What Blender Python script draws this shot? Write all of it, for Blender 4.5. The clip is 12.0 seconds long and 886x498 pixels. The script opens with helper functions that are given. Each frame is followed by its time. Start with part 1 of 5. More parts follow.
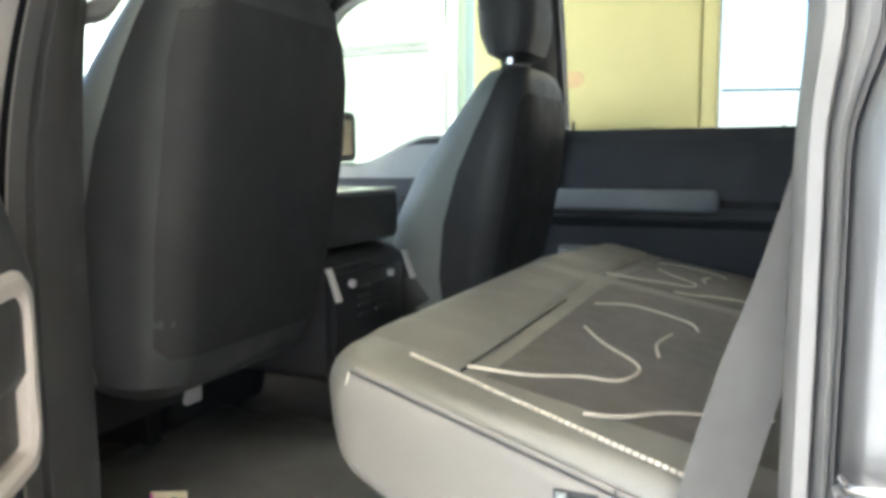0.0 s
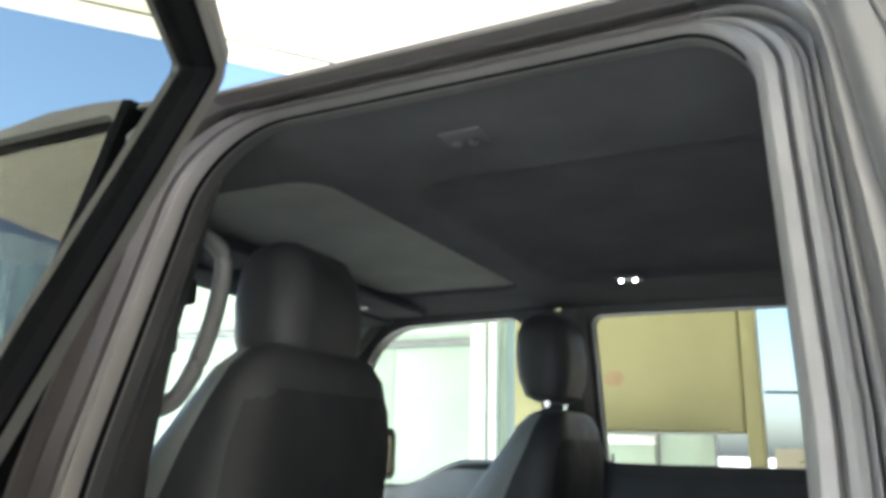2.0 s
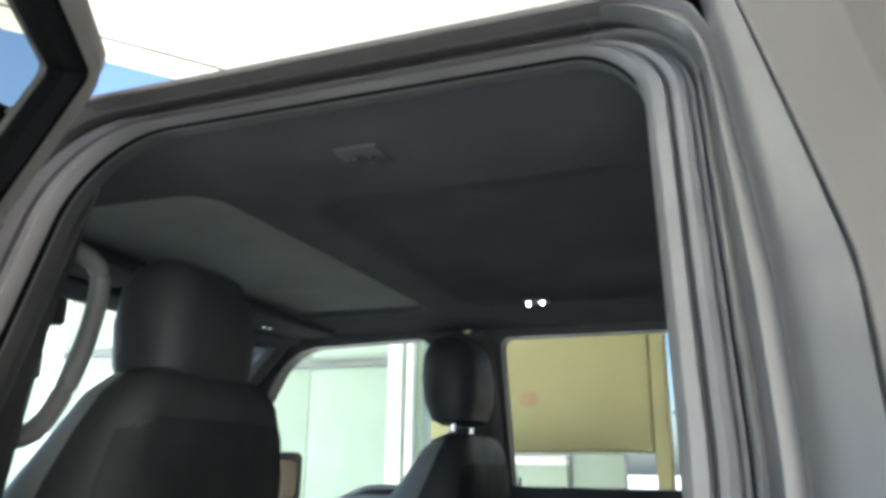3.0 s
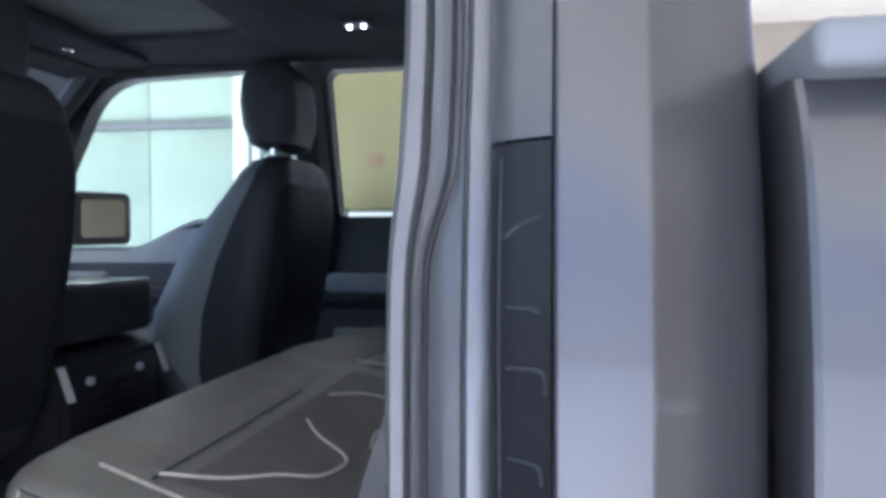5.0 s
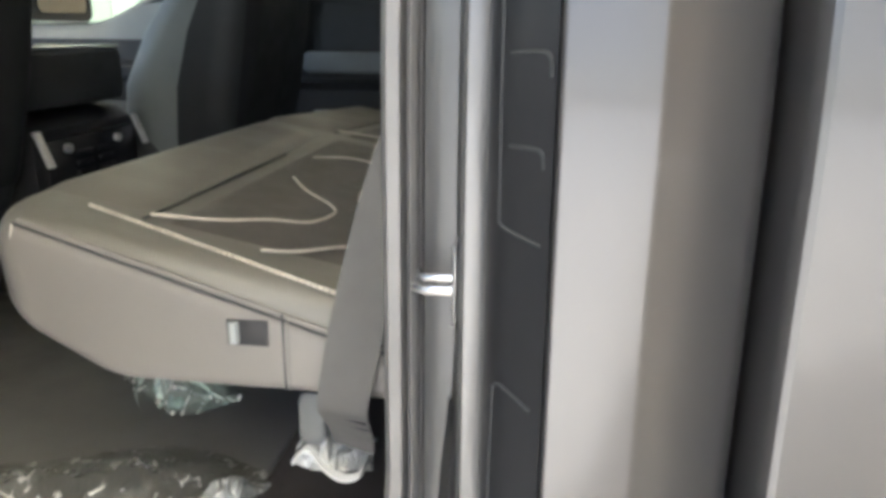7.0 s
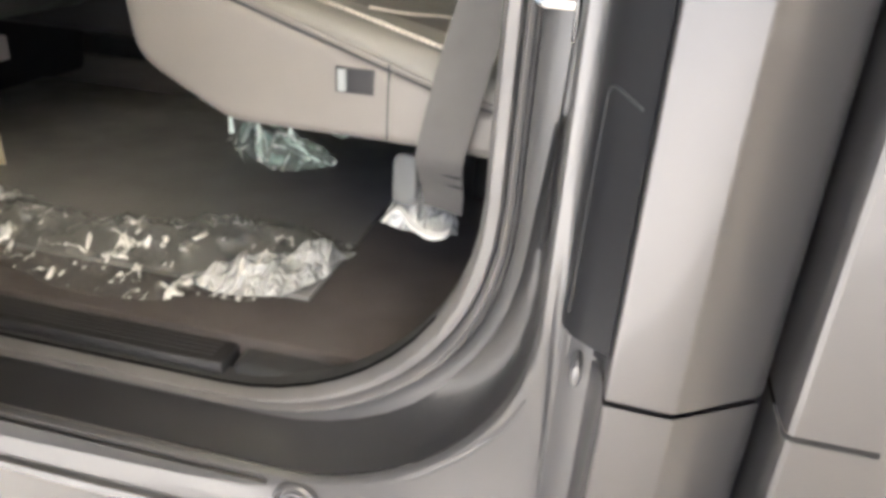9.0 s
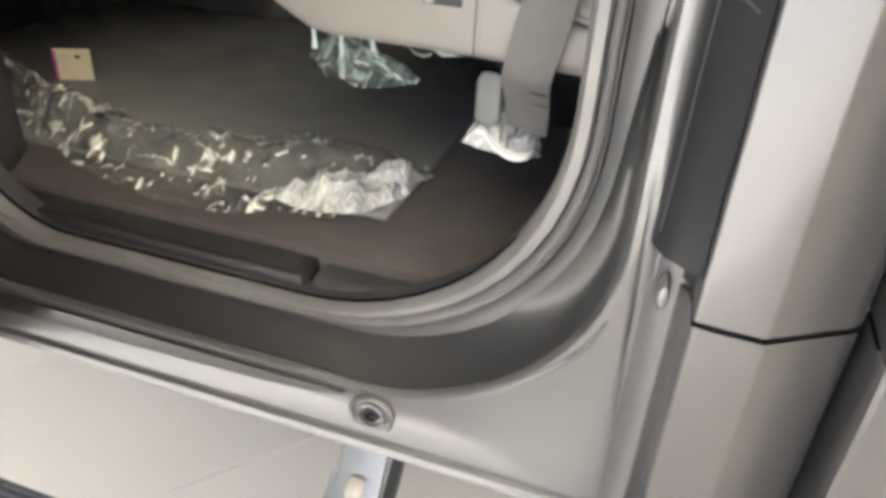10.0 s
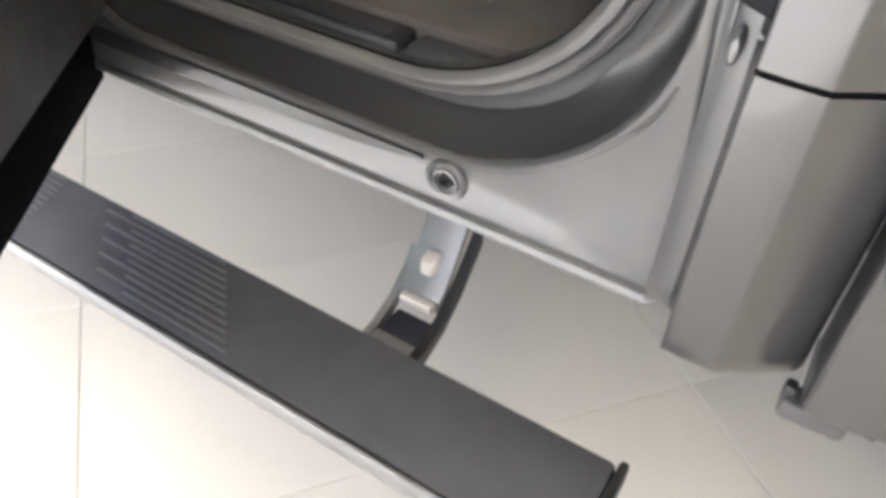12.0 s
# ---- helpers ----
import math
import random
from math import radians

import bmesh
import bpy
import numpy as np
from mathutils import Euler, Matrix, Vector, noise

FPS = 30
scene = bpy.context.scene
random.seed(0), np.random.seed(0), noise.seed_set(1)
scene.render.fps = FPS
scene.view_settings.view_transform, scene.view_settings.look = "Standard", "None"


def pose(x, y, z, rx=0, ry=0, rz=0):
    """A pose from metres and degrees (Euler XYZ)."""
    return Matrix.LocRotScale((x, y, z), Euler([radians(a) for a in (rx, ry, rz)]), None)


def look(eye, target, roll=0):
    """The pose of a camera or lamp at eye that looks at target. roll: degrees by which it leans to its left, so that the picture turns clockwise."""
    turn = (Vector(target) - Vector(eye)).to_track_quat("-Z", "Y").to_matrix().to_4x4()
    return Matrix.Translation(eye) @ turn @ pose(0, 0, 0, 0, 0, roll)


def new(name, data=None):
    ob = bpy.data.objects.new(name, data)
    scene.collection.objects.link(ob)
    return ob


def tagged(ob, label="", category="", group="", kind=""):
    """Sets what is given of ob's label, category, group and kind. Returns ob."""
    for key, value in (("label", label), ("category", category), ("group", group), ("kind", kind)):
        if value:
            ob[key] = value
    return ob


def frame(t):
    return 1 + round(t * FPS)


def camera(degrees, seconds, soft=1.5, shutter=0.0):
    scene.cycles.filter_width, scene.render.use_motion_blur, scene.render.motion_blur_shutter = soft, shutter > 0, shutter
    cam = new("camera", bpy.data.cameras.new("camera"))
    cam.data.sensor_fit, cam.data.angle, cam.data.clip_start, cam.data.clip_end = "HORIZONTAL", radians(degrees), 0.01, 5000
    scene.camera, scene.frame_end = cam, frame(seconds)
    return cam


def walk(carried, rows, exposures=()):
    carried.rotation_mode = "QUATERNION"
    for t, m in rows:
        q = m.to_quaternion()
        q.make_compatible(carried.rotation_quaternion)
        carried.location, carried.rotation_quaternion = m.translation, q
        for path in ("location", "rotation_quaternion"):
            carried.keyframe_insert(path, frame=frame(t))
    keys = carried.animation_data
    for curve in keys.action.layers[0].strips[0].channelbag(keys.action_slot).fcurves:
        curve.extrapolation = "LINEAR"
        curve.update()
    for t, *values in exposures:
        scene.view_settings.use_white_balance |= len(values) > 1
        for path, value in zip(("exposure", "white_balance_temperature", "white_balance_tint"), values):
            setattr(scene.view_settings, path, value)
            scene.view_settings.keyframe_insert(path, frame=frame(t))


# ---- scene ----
cam = camera(61.1, 12.0, 4.0)
PATH = [
    (0, (0.148, -0.453, 1.201), (-0.649, 1.366, 0.965), -0.3),
    (0.5, (0.152, -0.461, 1.249), (-0.675, 1.36, 1.277), -0.0),
    (1, (0.151, -0.482, 1.283), (-0.717, 1.305, 1.515), 0.6),
    (1.5, (0.186, -0.528, 1.323), (-0.721, 1.212, 1.711), 1.2),
    (2, (0.18, -0.519, 1.336), (-0.696, 1.208, 1.836), 1.3),
    (2.5, (0.184, -0.492, 1.35), (-0.599, 1.26, 1.913), 1.0),
    (4.5, (0.268, -0.461, 1.28), (-0.141, 1.484, 1.506), 0.1),
    (5, (0.282, -0.455, 1.234), (-0.055, 1.516, 1.192), -0.2),
    (5.5, (0.286, -0.453, 1.205), (0.005, 1.51, 0.945), -0.2),
    (6, (0.286, -0.449, 1.193), (0.04, 1.498, 0.808), 0.1),
    (6.5, (0.28, -0.444, 1.187), (0.041, 1.486, 0.719), 0.4),
    (7, (0.269, -0.455, 1.173), (0.004, 1.448, 0.616), 0.5),
    (9, (0.247, -0.524, 1.082), (-0.129, 1.235, 0.208), 4.1),
    (9.5, (0.24, -0.531, 1.064), (-0.199, 1.166, 0.102), 4.1),
    (10, (0.234, -0.53, 1.061), (-0.277, 1.108, 0.033), 3.7),
    (10.5, (0.221, -0.552, 1.035), (-0.338, 1.018, -0.072), 3.4),
    (11, (0.233, -0.56, 1.011), (-0.359, 0.927, -0.188), 3.3),
    (11.5, (0.253, -0.564, 1.005), (-0.399, 0.832, -0.271), 3.7),
    (12, (0.329, -0.557, 0.994), (-0.426, 0.729, -0.34), 2.8),
]
EXPOSURES = [(0, 3.55, 5650, 7), (1.0, 3.28, 5650, 7), (2.5, 2.68, 5550, 8), (4.5, 2.38, 4900, 15), (5.0, 2.36, 4800, 18), (5.5, 2.48, 5250, 13), (6.0, 2.58, 5600, 11), (7.0, 2.82, 5900, 10), (9.0, 3.12, 6100, 14), (9.5, 3.08, 6100, 12), (10.5, 3.08, 6100, 11), (12.0, 2.76, 5850, 12)]
walk(cam, [(t, look(eye, target, roll)) for t, eye, target, roll in PATH], EXPOSURES)

# ---- light ----
world = bpy.data.worlds.new("sky")
scene.world = world
world.use_nodes = True
wn = world.node_tree
sky = wn.nodes.new("ShaderNodeTexSky")
sky.sky_type, sky.sun_disc = "NISHITA", False
sky.sun_elevation, sky.sun_rotation = radians(55), radians(197)
sky.dust_density, sky.ozone_density = 2.5, 0.6
wn.links.new(sky.outputs[0], wn.nodes["Background"].inputs[0])
wn.nodes["Background"].inputs[1].default_value = 0.065
sun = new("sun", bpy.data.lights.new("sun", "SUN"))
sun.data.energy, sun.data.angle, sun.data.color = 4.1, radians(0.6), (1.0, 0.99, 0.93)
sun.matrix_world = look((-3, -10, 14.9), (0, 0, 0))


# ---- materials ----
def shader(name, color, rough=0.5, metal=0.0, vary=0.12, scale=6.0, grain=0.0, grain_scale=300.0, coat=0.0, sheen=0.0, spec=0.5, obj_random=0.0, rvar=0.06):
    m = bpy.data.materials.new(name)
    m.use_nodes = True
    nt = m.node_tree
    b = nt.nodes["Principled BSDF"]
    tex = nt.nodes.new("ShaderNodeTexCoord")
    n1 = nt.nodes.new("ShaderNodeTexNoise")
    n1.inputs["Scale"].default_value, n1.inputs["Detail"].default_value = scale, 6.0
    nt.links.new(tex.outputs["Object"], n1.inputs["Vector"])
    ramp = nt.nodes.new("ShaderNodeMapRange")
    ramp.inputs["To Min"].default_value, ramp.inputs["To Max"].default_value = 1 - vary, 1 + vary
    ramp.inputs["From Min"].default_value, ramp.inputs["From Max"].default_value = 0.3, 0.7
    nt.links.new(n1.outputs[0], ramp.inputs[0])
    mul = nt.nodes.new("ShaderNodeVectorMath")
    mul.operation = "SCALE"
    mul.inputs[0].default_value = color
    last = ramp.outputs[0]
    if obj_random:
        info = nt.nodes.new("ShaderNodeObjectInfo")
        r2 = nt.nodes.new("ShaderNodeMapRange")
        r2.inputs["To Min"].default_value, r2.inputs["To Max"].default_value = 1 - obj_random, 1 + obj_random
        nt.links.new(info.outputs["Random"], r2.inputs[0])
        mm = nt.nodes.new("ShaderNodeMath")
        mm.operation = "MULTIPLY"
        nt.links.new(last, mm.inputs[0])
        nt.links.new(r2.outputs[0], mm.inputs[1])
        last = mm.outputs[0]
    nt.links.new(last, mul.inputs["Scale"])
    nt.links.new(mul.outputs[0], b.inputs["Base Color"])
    b.inputs["Roughness"].default_value, b.inputs["Metallic"].default_value = rough, metal
    b.inputs["Coat Weight"].default_value = coat
    b.inputs["Coat Roughness"].default_value = 0.08
    b.inputs["Sheen Weight"].default_value = sheen
    b.inputs["Specular IOR Level"].default_value = spec
    rr = nt.nodes.new("ShaderNodeMapRange")
    rr.inputs["From Min"].default_value, rr.inputs["From Max"].default_value = 0.3, 0.7
    rr.inputs["To Min"].default_value, rr.inputs["To Max"].default_value = max(0.02, rough - rvar), min(1, rough + rvar)
    n3 = nt.nodes.new("ShaderNodeTexNoise")
    n3.inputs["Scale"].default_value, n3.inputs["Detail"].default_value = scale * 3.1, 4.0
    nt.links.new(tex.outputs["Object"], n3.inputs["Vector"])
    nt.links.new(n3.outputs[0], rr.inputs[0])
    nt.links.new(rr.outputs[0], b.inputs["Roughness"])
    if grain:
        n2 = nt.nodes.new("ShaderNodeTexNoise")
        n2.inputs["Scale"].default_value, n2.inputs["Detail"].default_value = grain_scale, 3.0
        nt.links.new(tex.outputs["Object"], n2.inputs["Vector"])
        bump = nt.nodes.new("ShaderNodeBump")
        bump.inputs["Strength"].default_value, bump.inputs["Distance"].default_value = grain, 0.002
        nt.links.new(n2.outputs[0], bump.inputs["Height"])
        nt.links.new(bump.outputs[0], b.inputs["Normal"])
    return m


def glass(name, tint=(0.9, 0.95, 0.93), ior=1.02):
    m = bpy.data.materials.new(name)
    m.use_nodes = True
    b = m.node_tree.nodes["Principled BSDF"]
    b.inputs["Base Color"].default_value = (*tint, 1)
    b.inputs["Transmission Weight"].default_value = 1.0
    b.inputs["Roughness"].default_value = 0.0
    b.inputs["IOR"].default_value = ior
    return m


PAINT = shader("grey_metallic_paint", (0.088, 0.086, 0.088), 0.34, 0.55, 0.03, 3.0, 0.02, 900.0, coat=0.35, rvar=0.012)
JAMB = shader("grey_jamb_paint", (0.142, 0.141, 0.143), 0.38, 0.45, 0.05, 5.0, 0.04, 500.0, coat=0.25, rvar=0.02)
RUBBER = shader("grey_rubber_seal", (0.17, 0.165, 0.165), 0.4, 0, 0.1, 14.0, 0.12, 700.0)
BLACK = shader("black_plastic", (0.022, 0.022, 0.024), 0.5, 0, 0.15, 8.0, 0.25, 600.0)
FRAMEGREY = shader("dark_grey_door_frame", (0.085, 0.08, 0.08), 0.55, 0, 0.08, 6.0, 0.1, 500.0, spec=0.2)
STRIP = shader("dark_grey_plastic_strip", (0.019, 0.0195, 0.0215), 0.36, 0, 0.06, 8.0, 0.0, 700.0, rvar=0.004, spec=0.3)
HEADLINER = shader("charcoal_headliner_cloth", (0.075, 0.078, 0.083), 0.95, 0, 0.15, 5.0, 0.5, 900.0, spec=0.1)
LEATHER = shader("charcoal_seat_leather", (0.038, 0.04, 0.041), 0.5, 0, 0.15, 7.0, 0.3, 420.0, spec=0.3)
LITLEATHER = shader("lit_bolster_leather", (0.2, 0.218, 0.21), 0.45, 0, 0.1, 7.0, 0.3, 420.0, spec=0.45)
BACKVINYL = shader("black_seat_back_vinyl", (0.022, 0.023, 0.024), 0.55, 0, 0.12, 7.0, 0.25, 500.0, spec=0.25)
BENCH = shader("dark_taupe_bench_leather", (0.2, 0.19, 0.172), 0.45, 0, 0.1, 6.0, 0.3, 420.0)
BENCH_SIDE = shader("grey_bench_side_vinyl", (0.215, 0.2, 0.188), 0.5, 0, 0.08, 5.0, 0.2, 420.0)
THREAD = shader("pale_stitch_thread", (0.62, 0.57, 0.5), 0.7, 0, 0.1, 60.0)
TRIM = shader("dark_interior_trim", (0.05, 0.051, 0.053), 0.5, 0, 0.12, 7.0, 0.25, 500.0)
TRIM_LIGHT = shader("grey_interior_trim", (0.17, 0.175, 0.175), 0.5, 0, 0.12, 7.0, 0.2, 500.0)
TRIM_PALE = shader("pale_grey_trim", (0.3, 0.32, 0.32), 0.4, 0, 0.1, 7.0, 0.15, 500.0)
SILLSHADE = shader("shaded_sill_paint", (0.042, 0.042, 0.043), 0.34, 0.35, 0.08, 6.0, 0.05, 500.0, coat=0.3, rvar=0.02)
CARPET = shader("dark_floor_carpet", (0.085, 0.074, 0.07), 0.95, 0, 0.2, 9.0, 0.9, 500.0, sheen=0.1)
MAT = shader("film_covered_grey_mat", (0.25, 0.247, 0.242), 0.42, 0, 0.14, 5.0, 0.25, 90.0, spec=0.5, rvar=0.12)
CHROME = shader("bright_chrome", (0.8, 0.8, 0.8), 0.22, 1.0, 0.03, 8.0)
WEB = shader("grey_seat_belt_webbing", (0.125, 0.121, 0.117), 0.8, 0, 0.08, 20.0, 0.5, 1200.0)
BOARD = shader("running_board_rubber", (0.075, 0.076, 0.09), 0.6, 0, 0.15, 9.0, 0.4, 700.0)
NAVY = shader("navy_coated_metal", (0.02, 0.021, 0.04), 0.5, 0, 0.15, 9.0, 0.1, 300.0)
BOUNCE = shader("pale_bounce_metal", (0.5, 0.48, 0.45), 0.6, 0, 0.1, 4.0, 0.1, 200.0)
RIB = shader("lighter_rubber_rib", (0.11, 0.11, 0.125), 0.5, 0, 0.12, 30.0, 0.3, 700.0)
ALLOY = shader("grey_alloy", (0.3, 0.3, 0.31), 0.45, 0.8, 0.12, 12.0, 0.1, 300.0)
TILE = shader("pale_floor_tile", (0.79, 0.745, 0.68), 0.32, 0, 0.015, 1.3, 0.03, 60.0, obj_random=0.035, rvar=0.008)
GROUT = shader("grey_grout", (0.63, 0.595, 0.545), 0.9, 0, 0.12, 20.0)
PLASTER = shader("cream_plaster", (0.8, 0.74, 0.61), 0.85, 0, 0.05, 1.5, 0.3, 40.0)
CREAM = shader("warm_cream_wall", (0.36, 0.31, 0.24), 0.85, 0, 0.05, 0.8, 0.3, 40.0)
REDTAN = shader("faded_red_print", (0.28, 0.205, 0.115), 0.8, 0, 0.1, 12.0)
TAN = shader("tan_wall_paint", (0.265, 0.25, 0.125), 0.85, 0, 0.06, 1.2, 0.3, 40.0)
WHITE = shader("white_wall_panel", (0.33, 0.4, 0.32), 0.45, 0, 0.07, 0.9, 0.1, 40.0, obj_random=0.09)
FRAMEWHITE = shader("white_painted_frame", (0.66, 0.7, 0.66), 0.5, 0, 0.04, 2.0, 0.05, 60.0)
GLASS = glass("clear_glass")
GREENGLASS = glass("green_tinted_window_glass", (0.52, 0.58, 0.53))
PRIVACY = glass("dark_privacy_glass", (0.43, 0.44, 0.38))
TINTED = glass("tinted_glass", (0.24, 0.26, 0.2))
LIDTOP = shader("glossy_lit_lid", (0.3, 0.32, 0.32), 0.22, 0, 0.06, 9.0, 0.05, 500.0, coat=0.6)
SATIN = shader("satin_aluminium", (0.85, 0.85, 0.86), 0.38, 0.6, 0.03, 9.0)
RUN = shader("matte_black_glass_run", (0.006, 0.006, 0.007), 0.9, 0, 0.1, 9.0, spec=0.05)
BEZEL = shader("pale_satin_trim", (0.6, 0.56, 0.54), 0.38, 0.2, 0.06, 12.0)
DARKGLASS = glass("dark_glossy_glass", (0.06, 0.07, 0.065), 1.55)
MOULD = shader("raised_grey_plastic", (0.033, 0.035, 0.038), 0.42, 0, 0.06, 8.0)
TYRE = shader("black_tyre_rubber", (0.025, 0.025, 0.026), 0.8, 0, 0.15, 9.0, 0.3, 200.0)
REDLENS = shader("red_lamp_lens", (0.35, 0.02, 0.02), 0.15, 0, 0.1, 9.0, coat=0.5)
LENS = shader("clear_lamp_lens", (0.7, 0.72, 0.74), 0.1, 0.2, 0.1, 9.0, coat=0.5)
SHADE = shader("grey_sunshade_fabric", (0.24, 0.25, 0.235), 0.9, 0, 0.1, 6.0, 0.4, 900.0, spec=0.2)
INSERT = shader("perforated_dark_leather", (0.112, 0.103, 0.096), 0.5, 0, 0.12, 9.0, 0.6, 700.0)
LEAF = shader("green_leaves", (0.07, 0.12, 0.03), 0.6, 0, 0.4, 8.0)
BROWN = shader("brown_wall_paint", (0.2, 0.155, 0.12), 0.85, 0, 0.1, 1.2, 0.3, 40.0)
ROOFTILE = shader("grey_brown_roofing", (0.12, 0.11, 0.1), 0.85, 0, 0.2, 2.0, 0.5, 30.0)
GREENPAINT = shader("green_painted_wall", (0.2, 0.5, 0.26), 0.7, 0, 0.1, 1.0, 0.2, 40.0)
PINK = shader("magenta_print", (0.55, 0.06, 0.35), 0.6, 0, 0.05, 30.0)
INK = shader("dark_print", (0.03, 0.03, 0.03), 0.6, 0, 0.05, 30.0)
LED = bpy.data.materials.new("lit_led")
LED.use_nodes = True
LED.node_tree.nodes["Principled BSDF"].inputs["Emission Color"].default_value = (1, 0.95, 0.88, 1)
LED.node_tree.nodes["Principled BSDF"].inputs["Emission Strength"].default_value = 6.0


def film(name, low, high, tint, scale, dent):
    """Thin wrinkled plastic film: see-through, milky in patches, glossy, with glints painted on as white streaks."""
    m = bpy.data.materials.new(name)
    m.use_nodes = True
    nt = m.node_tree
    b = nt.nodes["Principled BSDF"]
    b.inputs["Base Color"].default_value, b.inputs["Roughness"].default_value = (*tint, 1), 0.09
    b.inputs["Specular IOR Level"].default_value = 1.0
    b.inputs["Coat Weight"].default_value, b.inputs["Coat Roughness"].default_value = 1.0, 0.06
    b.inputs["Coat IOR"].default_value = 1.9
    tr = nt.nodes.new("ShaderNodeBsdfTransparent")
    tr.inputs[0].default_value = (0.93, 0.94, 0.93, 1)
    mix = nt.nodes.new("ShaderNodeMixShader")
    tex = nt.nodes.new("ShaderNodeTexCoord")
    ln = nt.nodes.new("ShaderNodeTexNoise")
    ln.inputs["Scale"].default_value, ln.inputs["Detail"].default_value = scale, 6.0
    nt.links.new(tex.outputs["Object"], ln.inputs["Vector"])
    mr = nt.nodes.new("ShaderNodeMapRange")
    mr.inputs["From Min"].default_value, mr.inputs["From Max"].default_value = 0.45, 0.68
    mr.inputs["To Min"].default_value, mr.inputs["To Max"].default_value = low, high
    nt.links.new(ln.outputs[0], mr.inputs[0])
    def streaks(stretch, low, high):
        """Painted white glints, drawn out along one direction."""
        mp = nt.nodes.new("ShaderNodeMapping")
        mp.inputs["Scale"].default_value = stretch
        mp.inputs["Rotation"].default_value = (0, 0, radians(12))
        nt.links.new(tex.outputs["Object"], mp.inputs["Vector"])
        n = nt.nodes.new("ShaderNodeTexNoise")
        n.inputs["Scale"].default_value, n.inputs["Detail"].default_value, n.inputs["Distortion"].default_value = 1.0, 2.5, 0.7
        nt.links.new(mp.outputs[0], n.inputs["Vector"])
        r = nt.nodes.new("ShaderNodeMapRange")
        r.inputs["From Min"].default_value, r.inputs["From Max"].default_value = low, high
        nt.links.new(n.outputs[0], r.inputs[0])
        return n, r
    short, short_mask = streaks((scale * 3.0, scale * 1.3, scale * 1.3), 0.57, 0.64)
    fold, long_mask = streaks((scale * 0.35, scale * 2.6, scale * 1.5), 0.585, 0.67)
    bump = nt.nodes.new("ShaderNodeBump")
    bump.inputs["Strength"].default_value, bump.inputs["Distance"].default_value = dent, 0.03
    nt.links.new(short.outputs[0], bump.inputs["Height"])
    nt.links.new(bump.outputs[0], b.inputs["Normal"])
    nt.links.new(bump.outputs[0], b.inputs["Coat Normal"])
    glint = nt.nodes.new("ShaderNodeMath")
    glint.operation = "MAXIMUM"
    nt.links.new(short_mask.outputs[0], glint.inputs[0])
    nt.links.new(long_mask.outputs[0], glint.inputs[1])
    # The glints are mixed into the film's colour as white.
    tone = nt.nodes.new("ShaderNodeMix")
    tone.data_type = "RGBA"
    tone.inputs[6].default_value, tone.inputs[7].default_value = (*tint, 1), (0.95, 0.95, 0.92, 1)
    nt.links.new(glint.outputs[0], tone.inputs[0])
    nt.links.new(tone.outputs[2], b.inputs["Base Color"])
    cover = nt.nodes.new("ShaderNodeMath")
    cover.operation = "MAXIMUM"
    nt.links.new(mr.outputs[0], cover.inputs[0])
    nt.links.new(glint.outputs[0], cover.inputs[1])
    nt.links.new(cover.outputs[0], mix.inputs[0])
    nt.links.new(tr.outputs[0], mix.inputs[1])
    nt.links.new(b.outputs[0], mix.inputs[2])
    nt.links.new(mix.outputs[0], nt.nodes["Material Output"].inputs["Surface"])
    return m


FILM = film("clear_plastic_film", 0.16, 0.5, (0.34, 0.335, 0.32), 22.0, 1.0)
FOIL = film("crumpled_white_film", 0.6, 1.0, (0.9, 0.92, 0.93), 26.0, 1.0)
GREENFILM = film("green_tinted_film", 0.12, 0.55, (0.72, 0.95, 0.86), 34.0, 1.0)
STRAND = shader("glossy_pale_green_film", (0.82, 0.95, 0.89), 0.15, 0, 0.15, 60.0, coat=1.0, spec=1.0, obj_random=0.2)
WHITEFILM = shader("glossy_white_film", (0.93, 0.93, 0.91), 0.2, 0, 0.05, 40.0, 0.3, 90.0, coat=0.8, spec=0.8)
LABEL = shader("cream_label_paper", (0.78, 0.7, 0.5), 0.7, 0, 0.05, 30.0)


# ---- building helpers ----
def part(name, bm, material, parent=None, label="", smooth=True, sharp=38):
    bmesh.ops.recalc_face_normals(bm, faces=bm.faces)
    me = bpy.data.meshes.new(name)
    bm.to_mesh(me)
    bm.free()
    me.materials.append(material)
    if smooth:
        me.shade_smooth()
        me.set_sharp_from_angle(angle=radians(sharp))
    ob = new(name, me)
    ob.parent = parent
    if label:
        ob["label"] = label
    return ob


def empty(name, label, category, at=(0, 0, 0), group=""):
    ob = new(name)
    ob.location = at
    ob.empty_display_size = 0.1
    return tagged(ob, label, category, group)


def box(x0, x1, y0, y1, z0, z1, bevel=0.004, seg=2, bm=None):
    bm = bm or bmesh.new()
    r = bmesh.ops.create_cube(bm, size=1.0)
    vs = r["verts"]
    bmesh.ops.scale(bm, vec=(x1 - x0, y1 - y0, z1 - z0), verts=vs)
    bmesh.ops.translate(bm, vec=((x0 + x1) / 2, (y0 + y1) / 2, (z0 + z1) / 2), verts=vs)
    if bevel:
        es = {e for v in vs for e in v.link_edges}
        bmesh.ops.bevel(bm, geom=list(es), offset=bevel, segments=seg, affect="EDGES", profile=0.5)
    return bm


